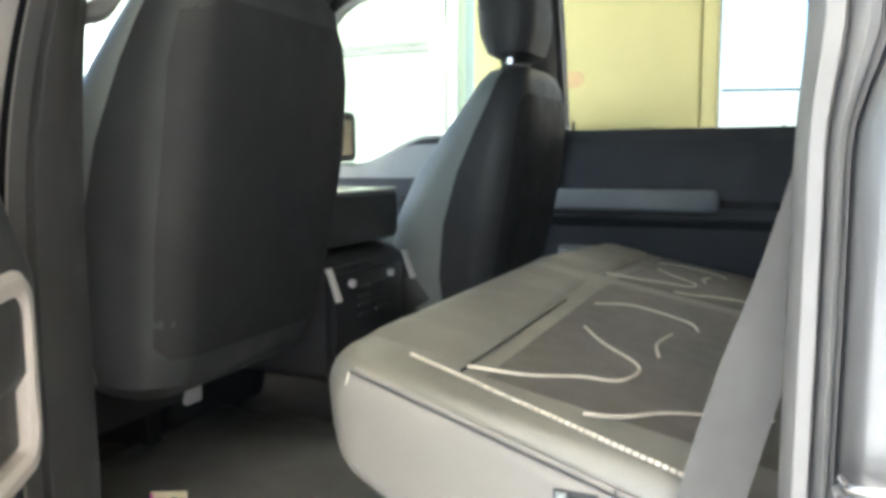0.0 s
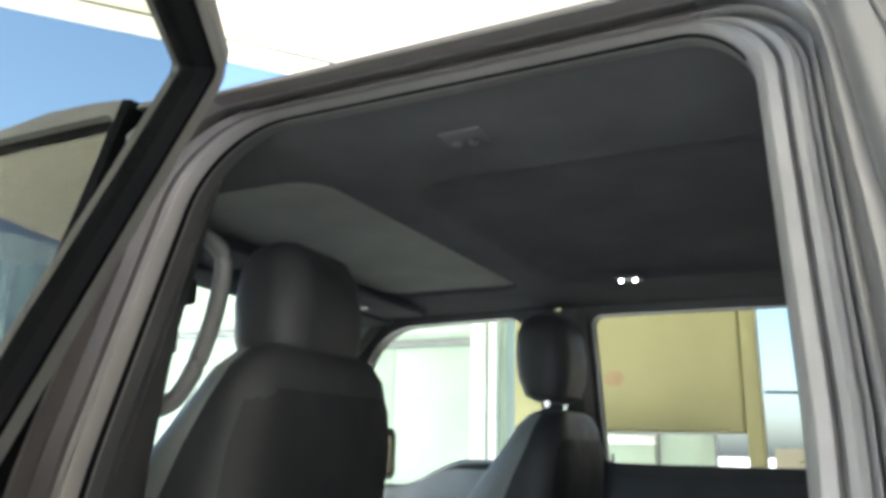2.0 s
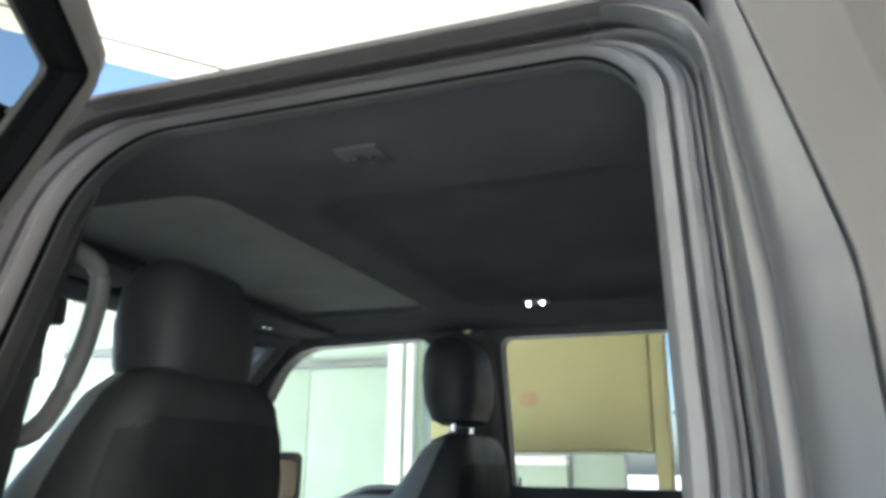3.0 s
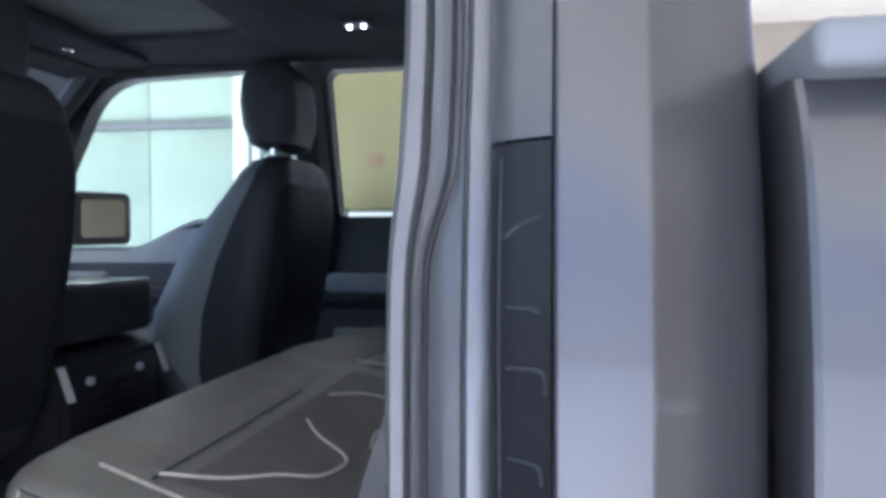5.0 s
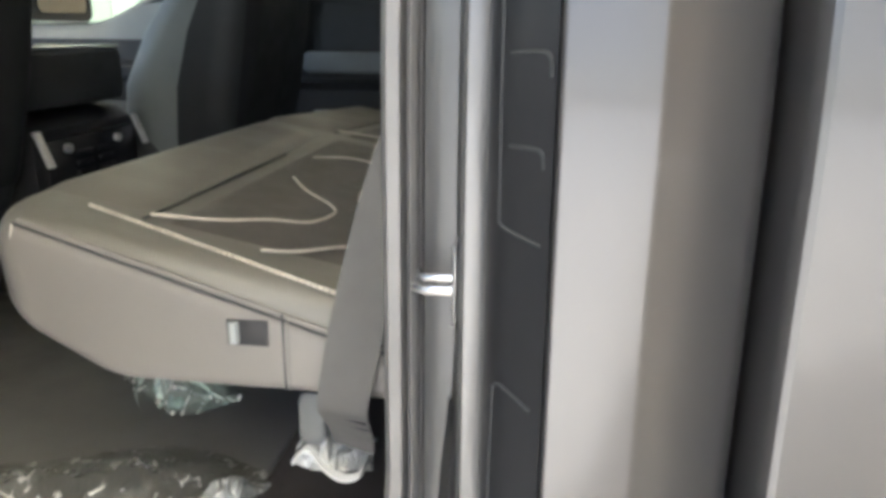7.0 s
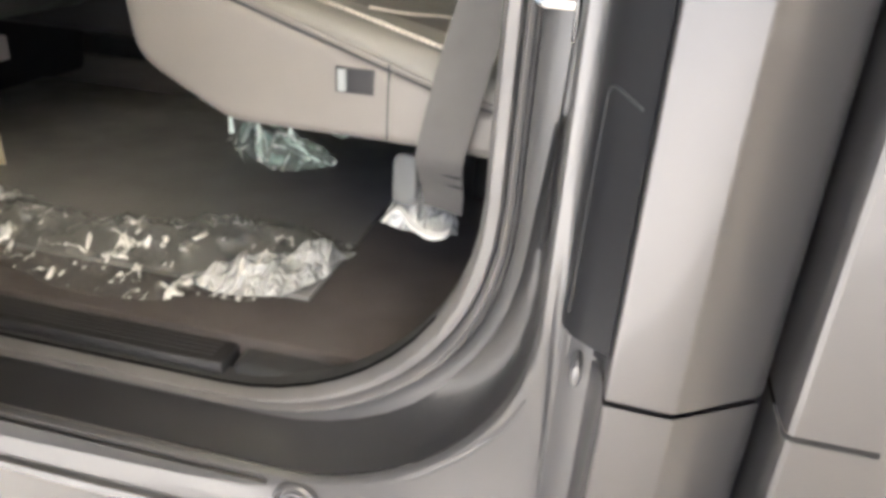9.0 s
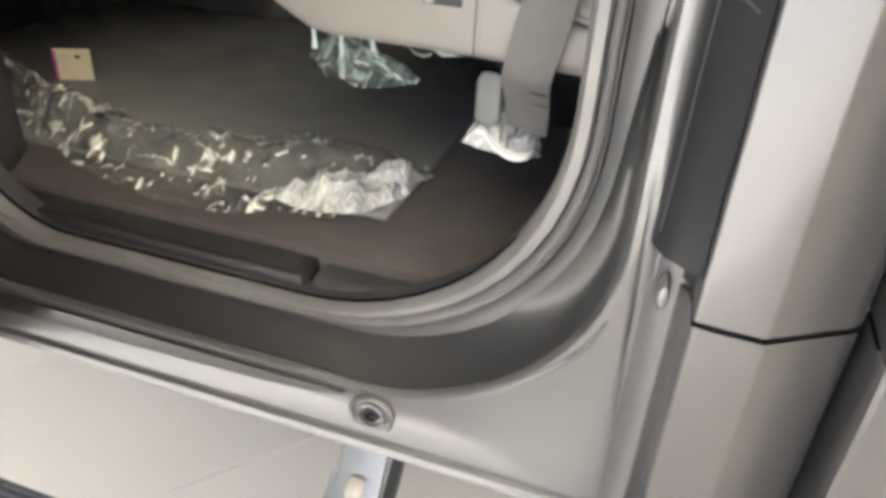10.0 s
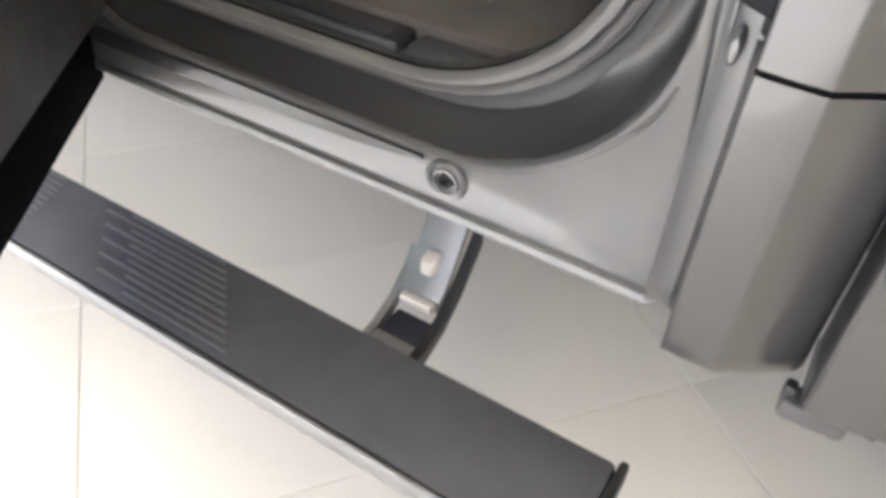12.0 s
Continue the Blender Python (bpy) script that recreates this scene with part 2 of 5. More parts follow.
def skin(rings, bm=None, closed=True, cap=False):
    """Quads between rings of equal length."""
    bm = bm or bmesh.new()
    vs = [[bm.verts.new(p) for p in r] for r in rings]
    n = len(rings[0])
    for a, b in zip(vs, vs[1:]):
        for i in range(n if closed else n - 1):
            j = (i + 1) % n
            bm.faces.new((a[i], a[j], b[j], b[i]))
    if cap:
        bm.faces.new(vs[0])
        bm.faces.new(vs[-1])
    return bm


def rrect(cx, cy, hx, hy, r, seg=6):
    """Rounded rectangle, counter-clockwise, as (a, b) pairs."""
    r = min(r, hx * 0.98, hy * 0.98)
    out = []
    for sx, sy, a0 in ((1, 1, 0), (-1, 1, 90), (-1, -1, 180), (1, -1, 270)):
        for i in range(seg + 1):
            a = radians(a0 + 90 * i / seg)
            out.append((cx + sx * (hx - r) + r * math.cos(a), cy + sy * (hy - r) + r * math.sin(a)))
    return out


def rpoly(corners, seg=10, side=6):
    """Polygon with rounded corners: corners are (a, b, radius). Sides are subdivided."""
    n, out = len(corners), []
    for i, (x, y, r) in enumerate(corners):
        p = Vector((x, y))
        a = Vector(corners[i - 1][:2]) - p
        b = Vector(corners[(i + 1) % n][:2]) - p
        half = a.angle(b) / 2
        cut = r / math.tan(half)
        p0, p1 = p + a.normalized() * cut, p + b.normalized() * cut
        c = p + (a.normalized() + b.normalized()).normalized() * (r / math.sin(half))
        v0, v1 = p0 - c, p1 - c
        t = v0.angle(v1)
        arc = [c + (v0 * math.sin((1 - k / seg) * t) + v1 * math.sin(k / seg * t)) / math.sin(t) for k in range(seg + 1)]
        nx = corners[(i + 1) % n]
        q = Vector(nx[:2])
        d = p - q
        e = Vector(corners[(i + 2) % n][:2]) - q
        q0 = q + d.normalized() * (nx[2] / math.tan(d.angle(e) / 2))
        out += arc + [p1.lerp(q0, k / side) for k in range(1, side)]
    return [(v.x, v.y) for v in out]


def tube(points, r, seg=8, bm=None, cap=True):
    """Round bar along points."""
    pts = [Vector(p) for p in points]
    rings = []
    for i, p in enumerate(pts):
        d = (pts[min(i + 1, len(pts) - 1)] - pts[max(i - 1, 0)]).normalized()
        u = d.cross(Vector((0, 0, 1)) if abs(d.z) < 0.9 else Vector((1, 0, 0))).normalized()
        w = d.cross(u)
        rings.append([p + (u * math.cos(2 * math.pi * k / seg) + w * math.sin(2 * math.pi * k / seg)) * r for k in range(seg)])
    return skin(rings, bm, True, cap)


def spline(points, n=8):
    """Points of a smooth curve through the given ones."""
    p = [Vector(q) for q in points]
    p = [p[0] * 2 - p[1]] + p + [p[-1] * 2 - p[-2]]
    out = []
    for i in range(1, len(p) - 2):
        for k in range(n):
            t = k / n
            out.append(0.5 * (2 * p[i] + (p[i + 1] - p[i - 1]) * t + (2 * p[i - 1] - 5 * p[i] + 4 * p[i + 1] - p[i + 2]) * t * t
                              + (3 * p[i] - p[i - 1] - 3 * p[i + 1] + p[i + 2]) * t ** 3))
    return out + [p[-2]]


MID = 0.93     # the truck's centre line
def lean(z):
    """Inward lean of the cab side above the belt line."""
    return 0.625 * max(0.0, z - 1.10) ** 2 if z < 1.34 else 0.30 * (z - 1.22)


def flip(p):
    """Mirror a point to the far side of the cab."""
    return (p[0], 2 * MID - p[1], p[2])



# ---- the place: floor, canopy, walls ----
bm = bmesh.new()
for v in ((-400, -400, -0.008), (400, -400, -0.008), (400, 400, -0.008), (-400, 400, -0.008)):
    bm.verts.new(v)
bm.faces.new(bm.verts)
ground = tagged(part("ground", bm, GROUT, None, "", False), "pale rectangular floor tiles with thin grey joints", "ground", "", "structure")

GRID = Matrix.Rotation(radians(-39), 4, "Z")
ceiling = tagged(part("ceiling", box(-3.67, 8, -3.3, 4.6, 3.45, 3.62, 0.02), PLASTER), "cream plaster canopy ceiling with panel joints", "ceiling", "", "structure")
ceiling.matrix_basis = GRID
for k in range(5):
    joint = tagged(part("trim", box(-3.405 + k * 1.9, -3.39 + k * 1.9, -3.2, 4.5, 3.444, 3.4505, 0), STRIP), "thin dark joint in the canopy ceiling", "trim", "", "structure")
    joint.matrix_basis = GRID
for u, v in ((-3.4, -3.0), (7.6, -3.0), (7.6, 4.3)):
    post = tagged(part("column", box(u - 0.15, u + 0.15, v - 0.15, v + 0.15, 0, 3.45, 0.01), PLASTER), "square cream canopy column", "column", "", "structure")
    post.matrix_basis = GRID
# Unseen wall, added so that the cab corner reflects a dark brown.
tagged(part("wall_back", box(8.5, 8.7, -9, 9.2, 0, 4.6, 0.01), BROWN), "unseen brown wall added for its reflection in the truck's paint", "wall", "", "structure")
tagged(part("wall_tan", box(-2.40, -0.56, 7.8, 8.2, 1.53, 3.45, 0.035, 4), TAN), "tan painted wall panel above a counter", "wall", "", "structure")
tagged(part("wall_side", box(-3.12, -2.41, 7.8, 8.2, 0, 3.45, 0.02), TAN), "tan painted wall beside the glazed front", "wall", "", "structure")
tagged(part("wall_pier", box(-0.55, -0.40, 7.76, 8.2, 0, 3.45, 0.02), TAN), "tan painted pier at the end of the wall", "wall", "", "structure")
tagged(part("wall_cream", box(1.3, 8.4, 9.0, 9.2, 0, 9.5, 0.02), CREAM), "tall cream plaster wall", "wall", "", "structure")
# Added overhang that blocks the sun from the walls below it.
tagged(part("eave", box(-12, 8.4, 5.2, 8.99, 3.70, 3.85, 0.02), PLASTER), "deep cream eave added to keep sun off the building fronts", "eave", "", "structure")
tagged(part("wall_low", box(-0.39, 1.29, 9.0, 9.2, 0, 1.40, 0.02), PLASTER), "low cream boundary wall", "wall", "", "structure")

counter = empty("sales_counter", "white counter standing below the tan wall", "counter", (-1.5, 7.6, 0))
part("counter_body", box(-0.75, 0.12, -0.2, 0.15, 0, 1.40, 0.01), WHITE, counter)
part("counter_top", box(-0.78, 0.13, -0.25, 0.19, 1.40, 1.49, 0.03, 4), FRAMEWHITE, counter)
part("glass_screen", box(0.15, 0.68, -0.12, -0.10, 0, 1.50, 0.004), WHITE, counter, "pale green screen beside the counter")
for x in (0.145, 0.685):
    part("screen_post", box(x - 0.012, x + 0.012, -0.13, -0.09, 0, 1.52, 0.004), TRIM_LIGHT, counter)
mark = part("wall_mark", skin([[(-1.86 + r * math.cos(a), 7.797 - d, 2.09 + 0.8 * r * math.sin(a)) for a in [2 * math.pi * k / 20 for k in range(20)]] for r, d in ((0.11, 0.0), (0.105, 0.004), (0.02, 0.004))], None, True, True), REDTAN)
tagged(mark, "small faded reddish round mark on the tan wall", "sign")

rail = empty("cable", "thin dark cable strung above the low wall", "cable", (0, 9.1, 0))
part("wire", tube([(-0.44, -0.05, 2.02), (0.5, 0, 2.0), (1.30, -0.05, 2.02)], 0.018, 6), INK, rail)

shop = empty("white_building", "white glazed building front with pale mullions", "building", (-6.0, 8.6, 0))
part("wall", box(-6.5, 2.36, 0.2, 0.6, 0, 4.2, 0.02), WHITE, shop)
for k in range(4):
    x0 = 1.915 - k * 2.9
    part("mullion", box(x0, x0 + 0.21, 0.03, 0.198, 0, 4.2, 0.012), FRAMEWHITE, shop)
    part("thin_mullion", box(x0 + 0.25, x0 + 0.36, 0.06, 0.198, 0, 4.2, 0.012), FRAMEWHITE, shop)
    if k < 3:
        part("transom", box(x0 - 2.538, x0 - 0.002, 0.08, 0.198, 2.60, 2.70, 0.01), TRIM_LIGHT, shop)
        for j in range(2):
            part("panel", box(x0 - 2.535 + j * 1.27, x0 - 1.275 + j * 1.27, 0.15, 0.196, 0.05, 2.595, 0.008), WHITE, shop)
            part("panel", box(x0 - 2.535 + j * 1.27, x0 - 1.275 + j * 1.27, 0.15, 0.196, 2.705, 4.1, 0.008), WHITE, shop)

# Unseen wall, added to put a green reflection in the near front window.
reflected_wall = tagged(part("wall_green", box(-2.5, 2.5, -0.1, 0.1, 0, 2.7, 0.02), GREENPAINT), "unseen green wall added for the front window's reflection", "wall", "", "structure")
reflected_wall.matrix_basis = Matrix.Translation((-8.6, -6.2, 0)) @ Matrix.Rotation(radians(-50), 4, "Z")

plant = empty("shrub", "small green shrub beside the low wall", "plant", (0.25, 8.6, 0))
bm = bmesh.new()
rng = random.Random(4)
for k in range(420):
    a, h = rng.random() * 6.283, rng.random()
    r = 0.32 * math.sqrt(rng.random()) * (0.4 + 0.9 * math.sin(3.0 * min(1, h + 0.05)))
    c = Vector((r * math.cos(a), r * math.sin(a), 0.7 + 0.85 * h))
    d = Vector((rng.uniform(-1, 1), rng.uniform(-1, 1), rng.uniform(-0.3, 1))).normalized() * 0.07
    w = d.cross(Vector((rng.uniform(-1, 1), rng.uniform(-1, 1), rng.uniform(-1, 1)))).normalized() * 0.022
    bm.faces.new([bm.verts.new(c), bm.verts.new(c + d * 0.5 + w), bm.verts.new(c + d), bm.verts.new(c + d * 0.5 - w)])
tagged(part("leaves", bm, LEAF, plant, "", False), kind="stuff")
part("stem", tube([(0, 0, 0), (0.02, 0.01, 0.4), (0, 0, 1.2)], 0.02), ROOFTILE, plant)

# ---- the pickup truck: near side ----
truck = empty("pickup_truck", "grey metallic crew cab pickup truck with its rear door open", "pickup truck")


def post_shift(x, z):
    """The rear post's forward slant towards the roof: slight at the seal, stronger at the corner panel's edge."""
    d = max(0.0, z - 1.45)
    inner, outer = -0.045 * max(0.0, z - 1.36), -0.205 * d * d / (d + 0.02)
    if x > 0.2735:
        return outer * max(0.0, (0.42 - x) / 0.1465)
    k = min(1.0, max(0.0, (x - 0.212) / 0.0615))
    return inner + (outer - inner) * k


def ring(xl, xr, zb, zt, ysill, ypost, rs, flare=0.0, dip=0.0, rise=0.0):
    """Outline round the door opening; the depth blends from the sill to the posts, and the rear post flares above the belt line."""
    zt = 1.738 + 0.2 * (zt - 1.727) + rise
    c = [(xr, zb, rs[0]), (xr, zt, rs[1]), (xl, zt, rs[2]), (xl, zb, rs[3])]
    out = []
    for a, b in rpoly(c, 12, 44):
        k = min(1.0, max(0.0, (b - 0.6) / 0.22))
        k = k * k * (3 - 2 * k)
        u = min(1.0, max(0.0, (b - 1.205) / 0.085))
        d = min(1.0, max(0.0, (1.0 - b) / 0.20)) * min(1.0, max(0.0, (b - 0.60) / 0.1))
        a += (flare * u * u * (3 - 2 * u) - dip * d * d * (3 - 2 * d) + post_shift(a, b)) * min(1.0, max(0.0, (a - 0.02) / 0.12))
        out.append((a, ysill + (ypost - ysill) * k + lean(b), b))
    return out


R = (0.26, 0.075, 0.12, 0.13)
S = (0.235, 0.10, 0.13, 0.13)
part("opening_trim", skin([ring(-0.529, 0.160, 0.605, 1.729, 0.075, 0.06, R, 0.004), ring(-0.5295, 0.1595, 0.604, 1.728, 0.065, 0.052, R, 0.004), ring(-0.53, 0.159, 0.603, 1.727, 0.055, 0.042, R, 0.004)]), TRIM, truck)
SEAL = ((-0.53, 0.159, 0.603, 1.727, 0.058, 0.045, 0.004), (-0.533, 0.1605, 0.602, 1.729, 0.045, 0.026, 0.005), (-0.540, 0.166, 0.598, 1.733, 0.037, 0.016, 0.006),
        (-0.545, 0.174, 0.5945, 1.7365, 0.039, 0.018, 0.008), (-0.5465, 0.1765, 0.5935, 1.7375, 0.050, 0.034, 0.009), (-0.548, 0.1785, 0.5925, 1.7385, 0.040, 0.020, 0.010),
        (-0.552, 0.1815, 0.5895, 1.7415, 0.035, 0.015, 0.013), (-0.555, 0.1845, 0.5875, 1.744, 0.038, 0.019, 0.016), (-0.556, 0.1855, 0.587, 1.7445, 0.048, 0.030, 0.017), (-0.5565, 0.1865, 0.5865, 1.745, 0.044, 0.026, 0.018),
        (-0.557, 0.188, 0.586, 1.7455, 0.044, 0.024, 0.019), (-0.5575, 0.189, 0.586, 1.746, 0.054, 0.042, 0.0195))
part("door_seal", skin([ring(*r[:6], R, r[6]) for r in SEAL]), RUBBER, truck, "grey rubber door seal")
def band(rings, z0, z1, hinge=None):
    """The part of a ring surface between two heights; hinge picks the shaded hinge post and top, or all but them."""
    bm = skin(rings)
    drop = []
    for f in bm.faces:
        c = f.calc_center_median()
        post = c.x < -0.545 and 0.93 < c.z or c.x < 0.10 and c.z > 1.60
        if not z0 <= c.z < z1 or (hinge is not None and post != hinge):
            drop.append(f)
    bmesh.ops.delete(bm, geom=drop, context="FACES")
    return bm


bm = skin([ring(-0.5303, 0.1585, 0.6034, 1.7250, 0.0540, 0.0395, R, 0.004), ring(-0.5314, 0.1592, 0.6029, 1.7255, 0.0490, 0.0315, R, 0.004)])
bmesh.ops.delete(bm, geom=[f for f in bm.faces if 0.74 < f.calc_center_median().z < (1.69 if f.calc_center_median().x > 0 else 1.0)], context="FACES")
lower = bm.copy()
bmesh.ops.delete(bm, geom=[f for f in bm.faces if f.calc_center_median().z < 0.9], context="FACES")
bmesh.ops.delete(lower, geom=[f for f in lower.faces if f.calc_center_median().z > 0.9], context="FACES")
part("seal_slit", bm, RUN, truck, "thin black slit in the seal")
part("seal_slit", lower, RUN, truck, "thin black slit in the seal")
JAMB_RINGS = [ring(-0.5575, 0.189, 0.586, 1.746, 0.054, 0.042, R, 0.0195), ring(-0.5585, 0.190, 0.5855, 1.747, 0.052, 0.022, R, 0.0192), ring(-0.560, 0.1915, 0.585, 1.748, 0.050, 0.013, R, 0.018), ring(-0.570, 0.203, 0.582, 1.754, 0.046, 0.009, R, 0.008, 0.005),
                        ring(-0.576, 0.2125, 0.580, 1.758, 0.042, 0.007, R, 0, 0.012)]
part("door_jamb", band(JAMB_RINGS, 0, 3, False), JAMB, truck, "", True, 75)
# Hinge side and top take a darker grey: their shade is in the colour.
part("hinge_jamb", band(JAMB_RINGS, 0, 3, True), FRAMEGREY, truck, "hinge side and top of the door jamb, shade in its colour")
# Same grey paint as the jamb; its shade is put into a darker colour.
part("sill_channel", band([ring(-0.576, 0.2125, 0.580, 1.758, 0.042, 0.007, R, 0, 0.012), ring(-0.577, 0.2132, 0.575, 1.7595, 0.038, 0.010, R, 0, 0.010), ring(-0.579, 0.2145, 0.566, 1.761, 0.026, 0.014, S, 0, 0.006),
                        ring(-0.581, 0.216, 0.557, 1.7635, 0.013, 0.010, S, 0, 0.002), ring(-0.583, 0.218, 0.5495, 1.766, 0.004, -0.012, S)], 0, 0.94), SILLSHADE, truck, "glossy painted channel round the sill, shade in its colour", True, 75)
CHANNEL_RINGS = [ring(-0.576, 0.2125, 0.580, 1.758, 0.042, 0.007, R, 0, 0.012), ring(-0.5775, 0.2138, 0.575, 1.7592, 0.038, 0.0065, R, 0, 0.010), ring(-0.5785, 0.2146, 0.566, 1.7600, 0.026, 0.020, S, 0, 0.006, 0.014), ring(-0.5815, 0.2172, 0.557, 1.7645, 0.013, 0.020, S, 0, 0.002, 0.014), ring(-0.583, 0.218, 0.5495, 1.766, 0.004, -0.012, S)]
part("upper_channel", band(CHANNEL_RINGS, 0.94, 3, False), JAMB, truck)
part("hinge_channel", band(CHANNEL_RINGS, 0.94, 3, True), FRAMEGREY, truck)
Q = (0.04, 0.1, 0.13, 0.03)
P = (0.01, 0.1, 0.13, 0.01)
part("door_frame", skin([ring(-0.583, 0.218, 0.5495, 1.766, 0.003, -0.012, S), ring(-0.585, 0.2188, 0.548, 1.7675, -0.002, -0.022, S), ring(-0.587, 0.2205, 0.5455, 1.769, -0.0045, -0.032, S),
                        ring(-0.590, 0.2235, 0.542, 1.771, -0.004, -0.036, S), ring(-0.594, 0.2295, 0.538, 1.774, -0.003, -0.036, S), ring(-0.60, 0.236, 0.52, 1.777, -0.006, -0.033, (0.12, 0.1, 0.13, 0.06)),
                        ring(-0.61, 0.243, 0.497, 1.782, -0.012, -0.042, Q), ring(-0.612, 0.245, 0.4925, 1.784, -0.012, -0.042, P), ring(-0.612, 0.245, 0.4905, 1.7845, -0.0105, -0.042, P), ring(-0.612, 0.245, 0.488, 1.785, -0.0165, -0.042, P),
                        ring(-0.612, 0.246, 0.480, 1.786, -0.0185, -0.04, P), ring(-0.612, 0.246, 0.477, 1.786, -0.016, -0.03, P), ring(-0.612, 0.246, 0.479, 1.80, 0.03, -0.01, P)]), JAMB, truck)
# A raised dark strip stands in for the shade of a groove.
part("sill_groove", skin([[(x, -0.0055, 0.5395), (x, -0.0085, 0.538), (x, -0.009, 0.538 - w), (x, -0.0055, 0.536 - w)] for x, w in ((-0.56, 0.021), (-0.3, 0.019), (-0.12, 0.013), (-0.05, 0.007), (-0.025, 0.002))], None, True, True), SILLSHADE, truck, "thin raised strip along the sill, dark for a groove's shade")
def frame_depth(z):
    k = min(1.0, max(0.0, (z - 0.6) / 0.22))
    return -0.0035 - 0.034 * k * k * (3 - 2 * k)


BEAD = spline([(0.064, 0, 0.563), (0.118, 0, 0.590), (0.166, 0, 0.633), (0.196, 0, 0.673), (0.213, 0, 0.713)], 6)
rings = []
for i, v in enumerate(BEAD):
    w = math.sin(math.pi * (i + 0.5) / len(BEAD)) ** 0.5
    rings.append([(v.x + 0.64 * (0.007 + r * w), frame_depth(v.z) + 0.0015 + d * w, v.z - 0.77 * (0.007 + r * w)) for r, d in ((-0.005, 0.001), (-0.0025, -0.002), (0.0, -0.0036), (0.002, -0.0026), (0.003, 0.001))])
part("corner_bead", skin(rings, None, False), JAMB, truck, "", True, 60)

part("pillar_applique", skin([[(x, y + lean(z), z) for x, y in ((-0.596, -0.02), (-0.595, -0.056), (-0.590, -0.058), (-0.581, -0.054), (-0.579, -0.02))] for z in (1.15, 1.22, 1.3, 1.4, 1.5, 1.6, 1.7, 1.755)], None, False), RUN, truck, "black pillar cover")

plug = empty("sill_plug", "", "", (0.006, -0.008, 0.520))
plug.parent = truck
bm = bmesh.new()
skin([[(r * math.cos(2 * math.pi * k / 24), y, r * math.sin(2 * math.pi * k / 24)) for k in range(24)] for r, y in ((0.0255, 0.004), (0.025, -0.001), (0.0225, -0.0035), (0.0195, -0.0025), (0.018, 0.0005), (0.0165, 0.0), (0.0155, -0.003), (0.0125, -0.0035), (0.011, 0.001))], bm)
part("plug_ring", bm, JAMB, plug)
bm = bmesh.new()
skin([[(r * math.cos(2 * math.pi * k / 6), y, r * math.sin(2 * math.pi * k / 6)) for k in range(6)] for r, y in ((0.0105, 0.001), (0.0095, -0.003), (0.006, -0.003), (0.005, 0.001))], bm, True, True)
part("plug_core", bm, STRIP, plug)
part("plug_tab", skin([[(0.006 + r * math.cos(2 * math.pi * k / 14), y, -0.026 + r * math.sin(2 * math.pi * k / 14)) for k in range(14)] for r, y in ((0.013, 0.003), (0.012, -0.001), (0.004, -0.0022), (0.0035, 0.0005))], None, True, True), JAMB, plug)


def side_y(z):
    return -0.087 + 0.02 * max(0, 0.75 - z) + 0.03 * max(0, (0.505 - z) / 0.025) ** 2 + lean(z)


def panel(z0, z1, sec, n=24, shoulder=0.0, slant=False):
    """Outer skin: sec gives (x, dy) across, bent to the cab side's outline up along z."""
    zs = [z0 + (z1 - z0) * k / n for k in range(n + 1)]
    if z0 < 0.51:
        zs = [z0, z0 + 0.004, z0 + 0.009, z0 + 0.015] + [z for z in zs if z > z0 + 0.02]
    rows = []
    for z in zs:
        extra = shoulder * max(0.0, 1 - (z1 - z) / 0.07) ** 2.4
        rows.append([(x + (post_shift(x, z) if slant else 0.0), side_y(z) + dy + extra, z) for x, dy in sec])
    return skin(rows, None, False)


SEC = [(0.250, 0.062), (0.262, 0.054), (0.270, 0.044), (0.2725, 0.026), (0.2732, 0.004), (0.2737, 0.0012), (0.2748, 0.0), (0.2765, -0.0003), (0.280, -0.0007), (0.300, -0.002), (0.3195, -0.002), (0.3215, -0.0015), (0.3235, 0.0),
       (0.340, 0.011), (0.360, 0.0245), (0.374, 0.0343), (0.3805, 0.0392), (0.3842, 0.047), (0.3855, 0.075), (0.3855, 0.10)]
part("cab_corner_panel", panel(0.7715, 1.80, SEC, 40, 0.0, True), PAINT, truck, "", True, 50)
part("cab_corner_panel", panel(0.480, 0.7665, SEC), PAINT, truck, "lower cab corner panel", True, 50)
part("panel_backing", panel(0.52, 1.2, [(0.276, 0.012), (0.32, 0.009), (0.385, 0.06)]), BLACK, truck)
part("pillar_channel", panel(0.49, 1.756, [(0.240, 0.047), (0.246, 0.05), (0.256, 0.054), (0.272, 0.052)], 40, 0.0, True), JAMB, truck)
def strip_dy(x):
    """Depth of the pillar strip, which climbs from the jamb out to the corner panel."""
    return 0.036 - 1.667 * (x - 0.240) if x < 0.246 else 0.026 - 0.706 * (x - 0.246)


FACE = [(0.2352, 0.060), (0.2358, 0.046), (0.2368, 0.042)] + [(x, strip_dy(x)) for x in (0.240, 0.246, 0.255, 0.265, 0.272)] + [(0.2735, 0.012)]
strip = part("pillar_strip", panel(0.80, 1.283, FACE, 30), STRIP, truck, "dark grey plastic pillar strip")
part("pillar_face", panel(1.285, 1.7555, [(x, dy - 0.0006) for x, dy in FACE], 40, 0.0, True), JAMB, truck, "painted pillar face above the strip")
